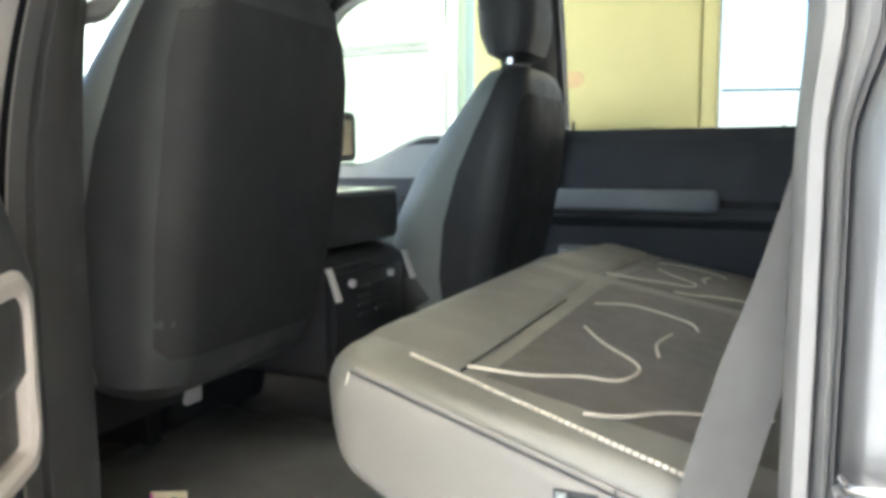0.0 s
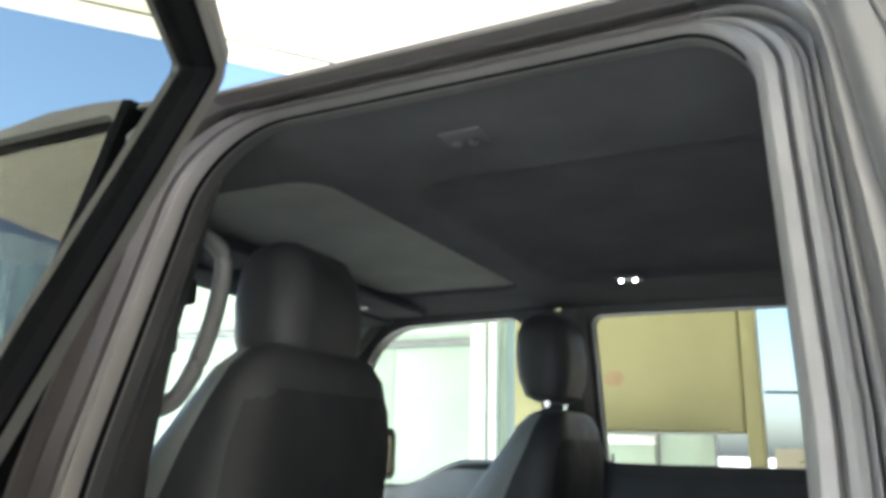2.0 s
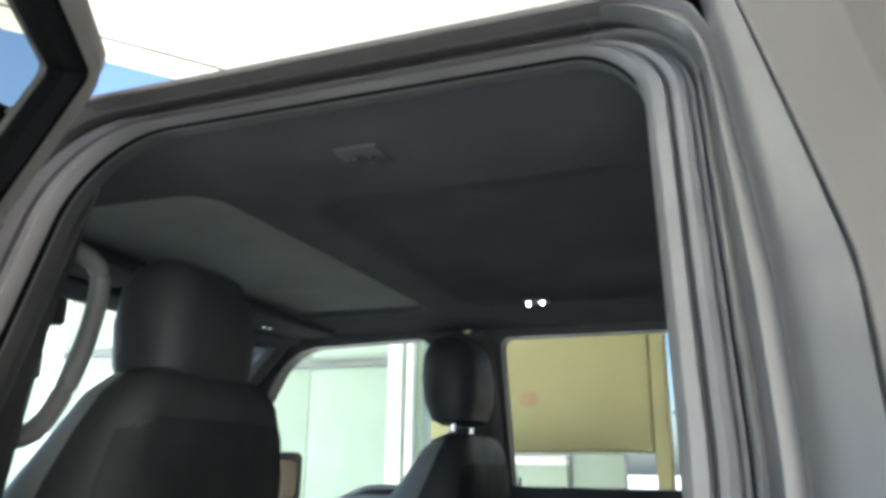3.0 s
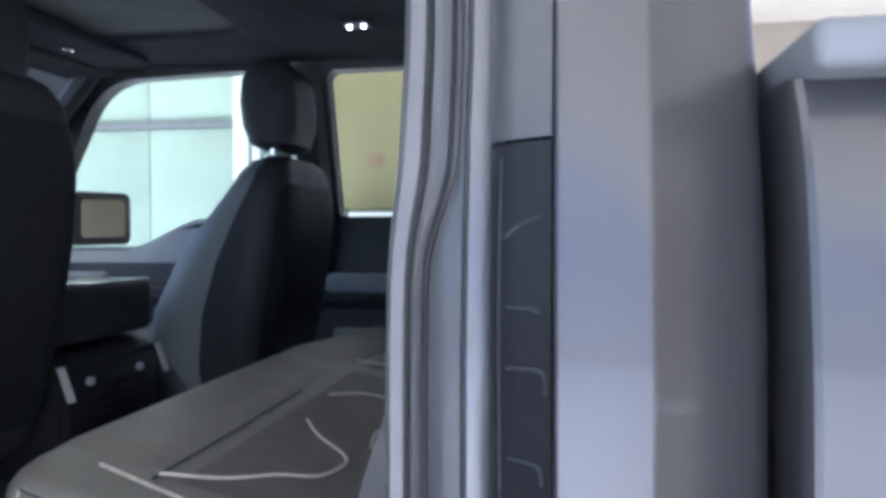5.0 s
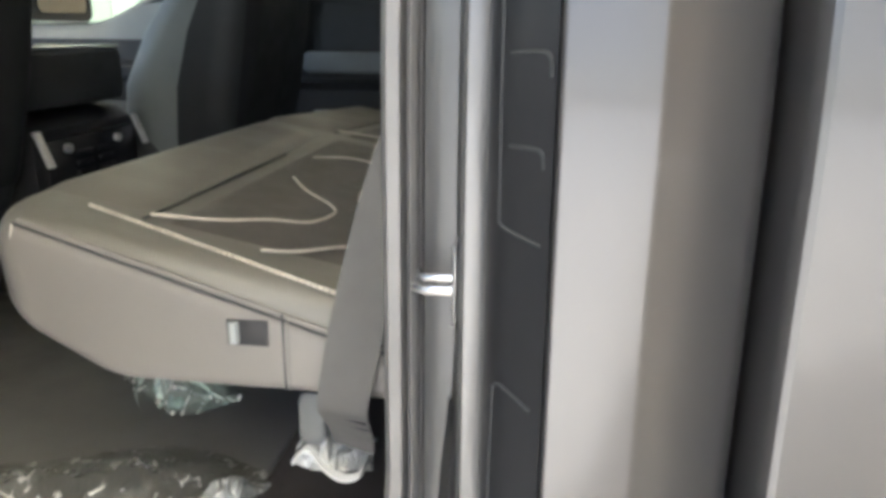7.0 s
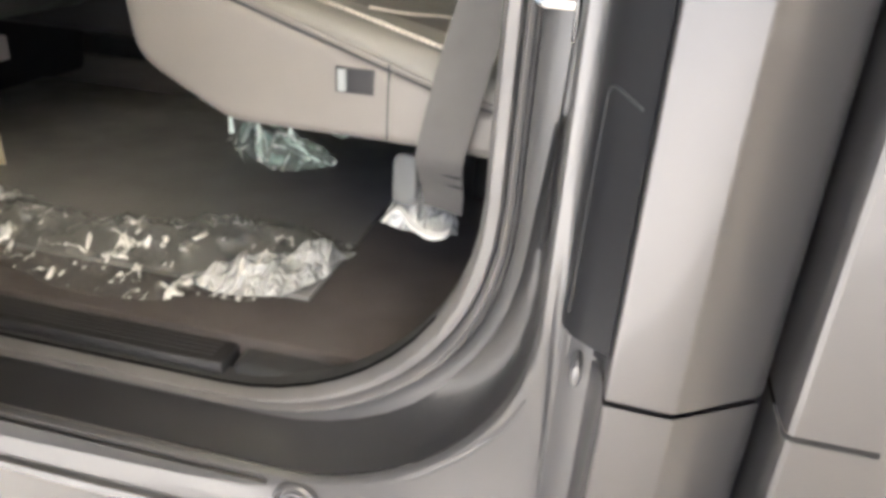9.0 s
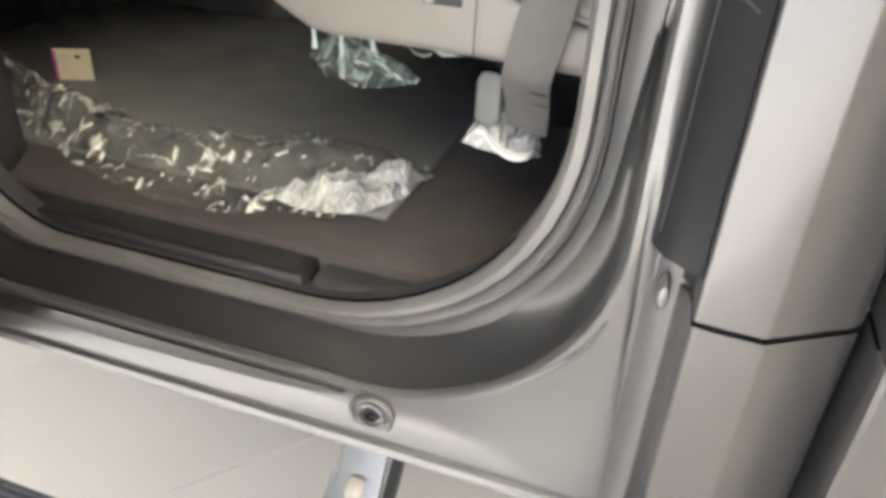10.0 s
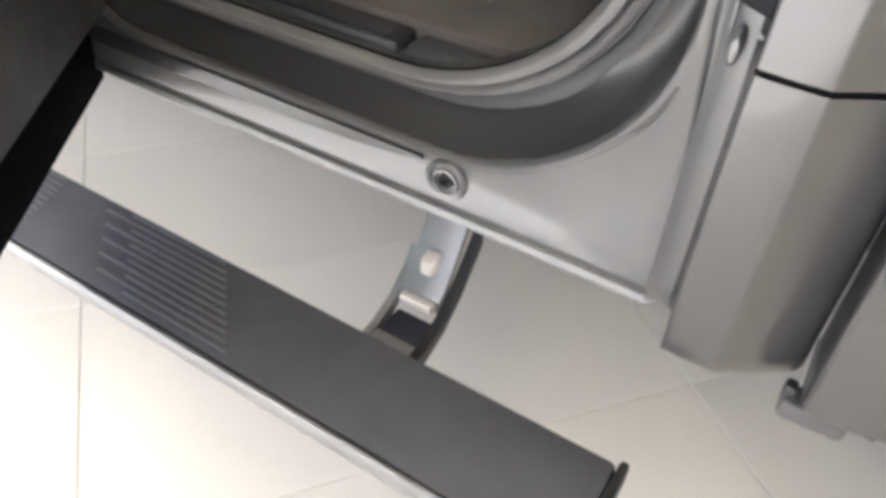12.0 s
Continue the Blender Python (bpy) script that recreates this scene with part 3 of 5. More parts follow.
# The roof edge's shade is put in as a dark strip.
part("drip_moulding", skin([[(x, y + lean(z), z) for y, z in ((-0.02, 1.7445), (-0.0425, 1.7455), (-0.0435, 1.7475), (-0.040, 1.7565), (-0.030, 1.7590))] for x in (-0.60, -0.4, -0.2, 0.0, 0.10, 0.17, 0.20)], None, False), FRAMEGREY, truck, "dark strip along the roof edge, standing in for its shade")
def emb(pts, r=0.0010):
    part("moulded_line", tube([(v.x, side_y(v.z) + strip_dy(v.x) - 0.0004, v.z) for v in spline([(a, 0, b) for a, b in pts], 5)], r, 6), MOULD, strip)


emb([(0.2440, 1.275), (0.2435, 1.2), (0.2445, 1.085), (0.2452, 1.074), (0.252, 1.070), (0.267, 1.066)])
emb([(0.249, 1.116), (0.262, 1.116), (0.266, 1.114), (0.267, 1.106)])
emb([(0.248, 1.163), (0.262, 1.164), (0.268, 1.162), (0.269, 1.152)])
emb([(0.248, 1.195), (0.262, 1.195), (0.266, 1.193)])
emb([(0.2455, 1.231), (0.256, 1.239), (0.268, 1.243)])
emb([(0.2405, 0.815), (0.2412, 0.84), (0.2430, 0.962), (0.2440, 0.975), (0.247, 0.979), (0.254, 0.976), (0.265, 0.970)])
part("pillar_clip", skin([[(0.2525 + 0.0045 * k * math.cos(2 * math.pi * j / 14), side_y(0.76) + y, 0.762 + 0.013 * k * math.sin(2 * math.pi * j / 14)) for j in range(14)] for k, y in ((1, 0.05), (1, 0.038), (0.7, 0.034), (0.1, 0.033))], None, True, True), JAMB, truck)

striker = empty("door_striker", "", "", (0.208, -0.004, 1.0195))
striker.parent = truck
part("striker_plate", box(0.0055, 0.0085, -0.014, 0.012, -0.026, 0.028, 0.0015), CHROME, striker)
part("striker_bar", tube([(0.007, -0.010, 0.006), (-0.010, -0.011, 0.006), (-0.015, -0.008, 0.005), (-0.018, 0.004, 0.005)], 0.0026), CHROME, striker)
part("striker_bar", tube([(0.005, -0.008, -0.003), (-0.012, -0.009, -0.003), (-0.018, -0.005, -0.003), (-0.019, 0.006, -0.003)], 0.0036), CHROME, striker)

BED = [(0.391, 0.09), (0.391, 0.02), (0.3915, 0.008), (0.3935, 0.002), (0.397, 0.0), (0.42, 0.0), (0.45, 0.0)]
part("bed_side", panel(0.7715, 1.312, BED, 30, 0.010), PAINT, truck, "", True, 25)
part("bed_side", panel(0.485, 0.7665, BED), PAINT, truck, "lower bed side panel", True, 25)


def body_side(x0, x1, z0, z1, axle, shoulder, far=False):
    """Outer side panel with a round wheel arch over the axle."""
    n, cols = int((x1 - x0) / 0.04), []
    for i in range(n + 1):
        x = x0 + (x1 - x0) * i / n
        d = 0.2304 - (x - axle) ** 2
        lo = max(z0, 0.39 + math.sqrt(d)) if d > 0 else z0
        col = []
        for k in range(13):
            z = lo + (z1 - lo) * k / 12
            col.append((x, side_y(min(z, 1.2)) + shoulder * max(0.0, 1 - (z1 - z) / 0.07) ** 2.4, z))
        cols.append([flip(p) for p in col] if far else col)
    return skin(cols, None, False)


part("bed_panel", body_side(0.45, 2.3, 0.485, 1.312, 1.25, 0.010), PAINT, truck)
part("bed_panel", body_side(0.39, 2.3, 0.485, 1.312, 1.25, 0.010, True), PAINT, truck)
part("fender", body_side(-3.65, -1.74, 0.5, 1.14, -2.75, 0.08), PAINT, truck)
part("fender", body_side(-3.65, -1.74, 0.5, 1.14, -2.75, 0.08, True), PAINT, truck)
FRONT = [(-1.735, 0.05), (-1.735, 0.01), (-1.73, 0.0), (-1.2, -0.004), (-0.64, 0.0), (-0.622, 0.004), (-0.615, 0.012), (-0.613, 0.04)]
front_door = part("front_door", panel(0.47, 1.22, FRONT, 20), PAINT, truck, "closed front door")
part("door_handle", skin([[(x, a, b) for a, b in rrect(side_y(1.08) - 0.022, 1.08, 0.012 * k, 0.018 * k, 0.008, 3)] for x, k in ((-0.86, 0.6), (-0.85, 1), (-0.68, 1), (-0.67, 0.6))], None, True, True), PAINT, front_door)
def low_sill(x):
    k = min(1.0, max(0.0, (x + 1.20) / 0.30))
    return 1.175 + 0.108 * k * k * (3 - 2 * k)


part("far_door_skin", skin([[flip((x, side_y(z * (low_sill(x) if x < -0.6 else 1.283)) + d, z * (low_sill(x) if x < -0.6 else 1.283))) for x, d in [(-1.735, 0.02), (-1.72, 0)] + [(-1.5 + 0.09 * k, 0) for k in range(10)] + [(-0.6, 0), (-0.59, 0.008), (-0.58, 0), (0.37, 0), (0.384, 0.02)]] for z in (0.37, 0.5, 0.65, 0.8, 0.95, 1.0)], None, False), PAINT, truck)
gate = part("tailgate", box(2.30, 2.36, 0.0, 2 * MID, 0.78, 1.345, 0.02, 3), PAINT, truck)
part("gate_handle", box(2.358, 2.372, MID - 0.12, MID + 0.12, 1.19, 1.27, 0.006), BLACK, gate)
part("rear_bumper", box(2.30, 2.48, -0.05, 2 * MID + 0.05, 0.50, 0.72, 0.04, 4), CHROME, truck)
part("front_bumper", box(-3.84, -3.6, -0.06, 2 * MID + 0.06, 0.42, 0.68, 0.06, 4), CHROME, truck)
grille = part("grille", box(-3.72, -3.655, 0.32, 2 * MID - 0.32, 0.70, 1.10, 0.02, 3), BLACK, truck)
for k in range(4):
    part("grille_bar", box(-3.74, -3.715, 0.34, 2 * MID - 0.34, 0.745 + k * 0.09, 0.775 + k * 0.09, 0.006), CHROME, grille)
for y in (-0.02, 2 * MID - 0.29):
    part("headlamp", box(-3.73, -3.652, y, y + 0.31, 0.80, 1.08, 0.03, 4), LENS, truck)
for y in (-0.07, 2 * MID - 0.05):
    part("tail_lamp", box(2.28, 2.375, y, y + 0.12, 0.90, 1.28, 0.02, 3), REDLENS, truck)
part("bed_rail", box(0.394, 2.3, -0.078, 0.09, 1.3105, 1.336, 0.008, 3), TRIM_LIGHT, truck, "grey plastic bed rail cap")
part("bed_rail", box(0.394, 2.3, 2 * MID - 0.09, 2 * MID + 0.078, 1.3105, 1.336, 0.008, 3), TRIM_LIGHT, truck)
part("bed_front_wall", box(0.402, 0.43, 0.09, 2 * MID - 0.09, 0.75, 1.33, 0.004), PAINT, truck)
part("bed_floor", box(0.43, 2.3, 0.0, 2 * MID, 0.8, 0.84, 0.004), BLACK, truck)
cap = part("bed_corner_cap", box(0.378, 0.432, -0.080, -0.052, 0.478, 0.499, 0.006), FRAMEGREY, truck, "grey cap under the bed corner")
part("cap_tab", box(0.376, 0.386, -0.075, -0.062, 0.495, 0.512, 0.003), BLACK, cap)

part("roof_panel", skin([[(x, y, z) for x in (-1.15, -0.6, 0.0, 0.33, 0.40)] for y, z in ((0.128, 1.757), (0.15, 1.774), (0.2, 1.797), (0.32, 1.815), (MID, 1.835), (2 * MID - 0.32, 1.815), (2 * MID - 0.2, 1.797), (2 * MID - 0.128, 1.757))], None, False), PAINT, truck)
part("cab_back_wall", box(0.376, 0.386, 0.08, 2 * MID - 0.08, 0.50, 1.80, 0.004), TRIM, truck)

# running board with bracket
board = part("running_board", box(-2.0, 0.275, -0.220, -0.090, 0.302, 0.330, 0.008), BOARD, truck, "dark ribbed running board")
part("board_edge", box(-2.0, 0.274, -0.2285, -0.2225, 0.304, 0.331, 0.002), ALLOY, board)
part("end_cap", box(0.2755, 0.286, -0.227, -0.086, 0.300, 0.3325, 0.004), BLACK, board)
for k in range(11):
    y = -0.100 - k * 0.0105
    end = -0.297 + 0.98 * (-y - 0.061)
    part("tread_rib", box(end - 0.17 - 0.05 * (k % 2), end, y - 0.0022, y + 0.0022, 0.3295, 0.3322, 0.0008, 1), RIB, board)
    part("tread_rib", box(-0.66, -0.565 + 0.3 * (-y - 0.1), y - 0.0022, y + 0.0022, 0.3295, 0.3322, 0.0008, 1), RIB, board)
    part("tread_rib", box(-1.30, -0.86, y - 0.0022, y + 0.0022, 0.3295, 0.3322, 0.0008, 1), RIB, board)
bracket = empty("board_bracket", "", "", (0, 0, 0))
bracket.parent = truck
bracket.location = (-0.028, 0, 0)
part("arm", skin([[(x, yc, z) for x, z in rrect(0, zc, 0.029, 0.010, 0.004, 2)] for yc, zc in ((0.13, 0.46), (0.09, 0.44), (0.06, 0.40), (0.03, 0.352), (0.01, 0.325), (0.0, 0.315))], None, True, True), ALLOY, bracket)
part("arm_foot", box(-0.026, 0.022, -0.010, 0.004, 0.302, 0.320, 0.004), BEZEL, bracket)
for x0, x1, m, start in ((-0.040, -0.030, ALLOY, ((0.040, 0.352), (0.024, 0.330))), (0.030, 0.043, STRIP, ((0.075, 0.39), (0.065, 0.375), (0.03, 0.335)))):
    part("side_link", skin([[(x, y, z) for x, z in ((x0, zc - 0.013), (x1, zc - 0.013), (x1, zc + 0.009), (x0, zc + 0.009))] for y, zc in start + ((-0.01, 0.302), (-0.05, 0.286), (-0.11, 0.285))], None, True, True), m, bracket)
part("link_floor", box(-0.030, 0.030, -0.052, -0.004, 0.268, 0.288, 0.003), NAVY, bracket, "dark navy pivot block")
part("link_bar", box(-0.030, 0.030, -0.100, -0.052, 0.274, 0.294, 0.003), ALLOY, bracket)
part("bolt_cap", skin([[(a, y, z + b) for a, b in rrect(0, 0, 0.0095 * k, 0.0115 * k, 0.003, 3)] for k, y, z in ((1, 0.032, 0.362), (1, 0.016, 0.358), (0.8, 0.012, 0.357))], None, True, True), BEZEL, bracket)

# underbody, with an unseen pale pan added to bounce light onto the floor
part("floor_pan", box(-1.9, 0.38, 0.06, 2 * MID - 0.06, 0.480, 0.497, 0.004), BOUNCE, truck, "unseen pale pan added to bounce light under the cab")
part("frame_rail", box(-2.2, 2.3, 0.36, 0.46, 0.36, 0.50, 0.01), BLACK, truck)
part("frame_rail", box(-2.2, 2.3, 1.40, 1.50, 0.36, 0.50, 0.01), BLACK, truck)
def wheel(x, y):
    w = new("wheel")
    w.parent = truck
    w.location = (x, y, 0.39)
    prof = [(0.25, -0.12), (0.33, -0.135), (0.375, -0.11), (0.39, -0.06), (0.39, 0.06), (0.375, 0.11), (0.33, 0.135), (0.25, 0.12)]
    part("tyre", skin([[(r * math.cos(2 * math.pi * k / 40), d, r * math.sin(2 * math.pi * k / 40)) for k in range(40)] for r, d in prof]), TYRE, w)
    rim = [(0.25, -0.115), (0.235, -0.08), (0.12, -0.05), (0.06, -0.07), (0.02, -0.075)]
    part("rim", skin([[(r * math.cos(2 * math.pi * k / 40), d, r * math.sin(2 * math.pi * k / 40)) for k in range(40)] for r, d in rim], None, True, True), ALLOY, w)
for x in (-2.75, 1.25):
    for y in (0.10, 2 * MID - 0.10):
        wheel(x, y)
part("hood", box(-3.65, -1.90, -0.01, 2 * MID + 0.01, 0.85, 1.175, 0.06, 4), PAINT, truck)

# ---- the cab inside ----
part("cab_floor", box(-1.9, 0.384, 0.10, 2 * MID - 0.10, 0.50, 0.628, 0.008), CARPET, truck)
part("scuff_plate", box(-0.515, -0.105, 0.060, 0.131, 0.596, 0.618, 0.004, 2), BLACK, truck, "dark plastic sill scuff plate")
part("scuff_plate", box(-0.100, 0.06, 0.066, 0.115, 0.590, 0.615, 0.010, 3), TRIM, truck)
for k in range(7):
    part("scuff_rib", box(-0.50, -0.12, 0.070 + k * 0.007, 0.073 + k * 0.007, 0.6175, 0.6188, 0), TRIM, truck)
def roof_field(x0, x1, y0, y1, hole, steps, closed, bm):
    """A stretch of headliner round a rounded field that rises in steps of (inset, height)."""
    def outline(inset):
        hx0, hx1, hy0, hy1, r = hole
        return rrect((hx0 + hx1) / 2, (hy0 + hy1) / 2, (hx1 - hx0) / 2 - inset, (hy1 - hy0) / 2 - inset, max(0.01, r - inset), 8)
    cx, cy = (hole[0] + hole[1]) / 2, (hole[2] + hole[3]) / 2
    outer = []
    for a, b in outline(0):
        k = min(((x1 if a > cx else x0) - cx) / (a - cx), ((y1 if b > cy else y0) - cy) / (b - cy))
        outer.append((cx + (a - cx) * k, cy + (b - cy) * k))
    corners = [(x1, y1), (x0, y1), (x0, y0), (x1, y0)]
    for i in range(4):
        j = min(range(i * 9, i * 9 + 9), key=lambda n: (outer[n][0] - corners[i][0]) ** 2 + (outer[n][1] - corners[i][1]) ** 2)
        outer[j] = corners[i]
    rings = [[(a, b, 1.747) for a, b in outer]] + [[(a, b, z) for a, b in outline(i)] for i, z in steps]
    skin(rings, bm, True, False)
    if closed:
        n = len(rings[-1])
        bm.verts.ensure_lookup_table()
        bm.faces.new(bm.verts[-n:])
    return bm


bm = bmesh.new()
roof_field(-1.13, -0.47, 0.212, 2 * MID - 0.16, (-0.97, -0.525, 0.41, 1.385, 0.07), ((0, 1.7465), (0.004, 1.7475), (0.009, 1.752), (0.011, 1.758), (0.011, 1.768)), False, bm)
roof_field(-0.47, 0.383, 0.212, 2 * MID - 0.16, (-0.43, 0.26, 0.50, 1.37, 0.09), ((0, 1.7465), (0.012, 1.748), (0.035, 1.758), (0.06, 1.764), (0.09, 1.766)), True, bm)
part("headliner", bm, HEADLINER, truck)
part("roof_lining", box(-1.12, 0.383, 0.212, 2 * MID - 0.16, 1.780, 1.788, 0.002), HEADLINER, truck)
part("sunshade", box(-0.99, -0.50, 0.39, 1.41, 1.760, 1.7655, 0.002), SHADE, truck, "grey roof sunshade panel")
part("windshield_header", box(-1.27, -1.10, 0.2, 2 * MID - 0.2, 1.715, 1.76, 0.015), HEADLINER, truck)
for y0 in (0.27, 1.02):
    v = part("sun_visor", box(-1.10, -0.935, y0, y0 + 0.56, 1.726, 1.748, 0.01), HEADLINER, truck)
    part("visor_clip", box(-1.02, -1.0, y0 + 0.285, y0 + 0.31, 1.712, 1.722, 0.002), CHROME, v)

lamp = empty("dome_lamp", "small dark dome lamp with two lit spots", "ceiling lamp", (-0.235, 1.325, 1.749))
part("housing", box(-0.03, 0.033, -0.03, 0.03, -0.008, 0.0, 0.003), BLACK, lamp)
for dx in (-0.017, 0.018):
    part("led_spot", skin([[(dx + r * math.cos(2 * math.pi * k / 12), r * math.sin(2 * math.pi * k / 12), z) for k in range(12)] for r, z in ((0.0036, -0.008), (0.0036, -0.0125), (0.0024, -0.0145))], None, True, True), LED, lamp)

unlit = empty("dome_lamp", "small dark dome lamp, unlit, in the headliner", "ceiling lamp", (-0.235, 0.36, 1.749))
part("housing", box(-0.03, 0.033, -0.03, 0.03, -0.006, 0.0, 0.002), HEADLINER, unlit)
for dx in (-0.011, 0.014):
    part("led_spot", skin([[(dx + r * math.cos(2 * math.pi * k / 12), r * math.sin(2 * math.pi * k / 12), z) for k in range(12)] for r, z in ((0.0065, -0.008), (0.0065, -0.0125), (0.004, -0.0145))], None, True, True), MOULD, unlit)

# near B-pillar
part("pillar_trim", skin([[(x, y + k * lean(z), z) for x, y, k in ((-0.531, 0.072, 1), (-0.545, 0.12, 0.75), (-0.575, 0.17, 0.45), (-0.63, 0.175, 0.45), (-0.68, 0.10, 0.7), (-0.66, 0.06, 1), (-0.57, 0.062, 1))] for z in (0.62, 0.9, 1.1, 1.2, 1.3, 1.4, 1.6, 1.75)], None, True, True), TRIM, truck)
grab = part("grab_handle", tube([Vector(p) for p in spline([(-0.60, 0.20, 1.615), (-0.60, 0.265, 1.615), (-0.60, 0.30, 1.59), (-0.60, 0.295, 1.52), (-0.60, 0.27, 1.44), (-0.60, 0.235, 1.385), (-0.60, 0.19, 1.37), (-0.60, 0.16, 1.375)], 5)], 0.0135, 10), TRIM_LIGHT, truck, "grey grab handle")
for z, y in ((1.615, 0.215), (1.38, 0.17), (1.53, 0.225), (1.46, 0.20)):
    part("handle_foot", box(-0.625, -0.585, y - 0.05, y + 0.018, z - 0.018, z + 0.018, 0.006), BLACK, grab)


def window_wall(win, rect, y, thick, near=False, pane_mat=None):
    """Upper half of a closed door, round its window outline."""
    inner = rpoly(win)
    x0, x1, z0, z1 = rect
    cx, cz = sum(p[0] for p in inner) / len(inner), sum(p[1] for p in inner) / len(inner)
    outer = []
    for a, b in inner:
        dx, dz = a - cx, b - cz
        k = min(((x1 if dx > 0 else x0) - cx) / dx if abs(dx) > 1e-6 else 1e9, ((z1 if dz > 0 else z0) - cz) / dz if abs(dz) > 1e-6 else 1e9)
        ox, oz = cx + dx * k, cz + dz * k
        outer.append((ox, min(oz, 1.765 - 0.16 * max(0.0, -0.75 - ox)) if near else oz))
    def place(pts, yy):
        out = [(a, yy - lean(b), b) for a, b in pts]
        return [flip(p) for p in out] if near else out
    bm = skin([place(outer, y), place(inner, y), place(inner, y + thick), place(outer, y + thick), place(outer, y)])
    ob = part("window_frame", bm, FRAMEGREY if near else TRIM, truck)
    if near:
        g = skin([place(inner, y + thick * 0.64), place(inner, y + thick * 0.73)], None, True, True)
    else:
        g = bmesh.new()
        g.faces.new([g.verts.new(p) for p in place(inner, y + thick * 0.7)])
    pane = part("pane", g, pane_mat or GLASS, ob, "", False)
    pane.visible_shadow = False
    return ob


REAR_WIN = [(0.27, 1.288, 0.03), (0.25, 1.722, 0.05), (-0.437, 1.722, 0.03), (-0.440, 1.288, 0.015)]
FRONT_WIN = [(-0.60, 1.285, 0.03), (-0.665, 1.730, 0.05), (-1.17, 1.715, 0.24), (-1.55, 1.188, 0.05), (-1.15, 1.192, 0.12), (-0.93, 1.268, 0.12)]
window_wall(REAR_WIN, (-0.53, 0.384, 1.14, 1.765), 1.85, 0.06, False, PRIVACY)
window_wall(FRONT_WIN, (-1.75, -0.531, 1.14, 1.765), 1.85, 0.06, False, GREENGLASS)
window_wall([(-0.603, 1.285, 0.02), (-0.604, 1.74, 0.02), (-1.17, 1.725, 0.24), (-1.50, 1.21, 0.06)], (-1.75, -0.597, 1.14, 1.765), 1.85, 0.06, True, DARKGLASS)


def sill(x):
    """Height of the far window sill, which drops towards the mirror."""
    k = min(1.0, max(0.0, (x + 1.20) / 0.30))
    return 1.184 + 0.102 * k * k * (3 - 2 * k)


def far_trim(x0, x1, upper):
    prof = ((1.87, 0.62), (1.80, 0.63), (1.785, 0.80), (1.79, 1.0), (1.77, 1.02), (1.77, 1.06), (1.815, 1.08), (1.82, 1.14))
    t = part("door_trim", skin([[(x, y, z) for y, z in prof] for x in (x0, x1)], None, False), TRIM, truck)
    part("upper_trim", skin([[(x, y, 1.141 + (z - 1.141) * (sill(x) - 1.141) / 0.145) for y, z in ((1.82, 1.141), (1.822, 1.16), (1.835, 1.26), (1.842, 1.28), (1.85, 1.286), (1.87, 1.286))] for x in [x0 + (x1 - x0) * k / 24 for k in range(25)]], None, False), upper, t)
    part("armrest", skin([[(x, a, b) for a, b in rrect(1.765, 1.082, 0.032 * k, 0.030 * k, 0.012, 4)] for x, k in ((x0 + 0.06, 0.7), (x0 + 0.075, 1), (x0 + 0.26, 1), (x0 + 0.52, 1), (x0 + 0.535, 0.7))], None, True, True), TRIM_PALE, t, "pale grey door armrest")
    part("armrest_groove", box(x0 + 0.02, x1 - 0.02, 1.764, 1.786, 1.018, 1.036, 0.004), BLACK, t)
    part("door_pocket", skin([[(x, y, z) for y, z in ((1.80, 0.66), (1.752, 0.67), (1.738, 0.86), (1.742, 0.935), (1.752, 0.942), (1.80, 0.942))] for x in (x0 + 0.085, x0 + 0.09, x0 + 0.265, x0 + 0.27)], None, True, True), TRIM_PALE, t, "light grey door pocket")
    part("lock_pin", tube([(x0 + 0.10, 1.845, 1.28), (x0 + 0.10, 1.845, 1.315)], 0.004), BLACK, t)
far_trim(-0.52, 0.384, TRIM)
# The front door's paler upper trim stands in for light through the windshield.
far_trim(-1.75, -0.532, TRIM_PALE)
part("b_pillar_trim", skin([[(x, y - lean(z), z) for x, y in ((-0.45, 1.835), (-0.47, 1.80), (-0.53, 1.785), (-0.59, 1.80), (-0.60, 1.835))] for z in (0.63, 1.0, 1.3, 1.5, 1.73)], None, False), TRIM, truck)
part("dashboard", skin([[(x, y, z) for y in (0.08, 0.3, MID, 2 * MID - 0.3, 2 * MID - 0.08)] for x, z in ((-1.42, 0.66), (-1.38, 0.95), (-1.40, 1.10), (-1.46, 1.16), (-1.6, 1.19), (-1.95, 1.17))], None, False), TRIM, truck)
part("windshield_post", tube([(-1.18, 0.20, 1.74), (-1.5, 0.11, 1.46), (-1.95, 0.05, 1.16)], 0.035), TRIM, truck)
part("windshield_post", tube([(-1.18, 2 * MID - 0.20, 1.74), (-1.5, 2 * MID - 0.11, 1.46), (-1.95, 2 * MID - 0.05, 1.16)], 0.035), TRIM, truck)
g = bmesh.new()
g.faces.new([g.verts.new(p) for p in ((-1.2, 0.2, 1.76), (-1.2, 2 * MID - 0.2, 1.76), (-1.95, 2 * MID - 0.06, 1.17), (-1.95, 0.06, 1.17))])
ws = part("windshield", g, GLASS, truck, "", False)
ws.visible_shadow = False

mirror = new("door_mirror")
mirror.parent = truck
mirror.matrix_basis = Matrix.Translation((-1.40, 2.03, 1.29)) @ Matrix.Rotation(radians(-14), 4, "Z")
part("mirror_housing", skin([[(x, a, b) for a, b in rrect(0, 0, 0.125 * k, 0.095 * k, 0.03)] for x, k in ((0.0, 1.0), (-0.02, 1.03), (-0.07, 0.97), (-0.11, 0.7), (-0.12, 0.4))], None, True, True), BLACK, mirror)
MIRROR = bpy.data.materials.new("mirror_glass")
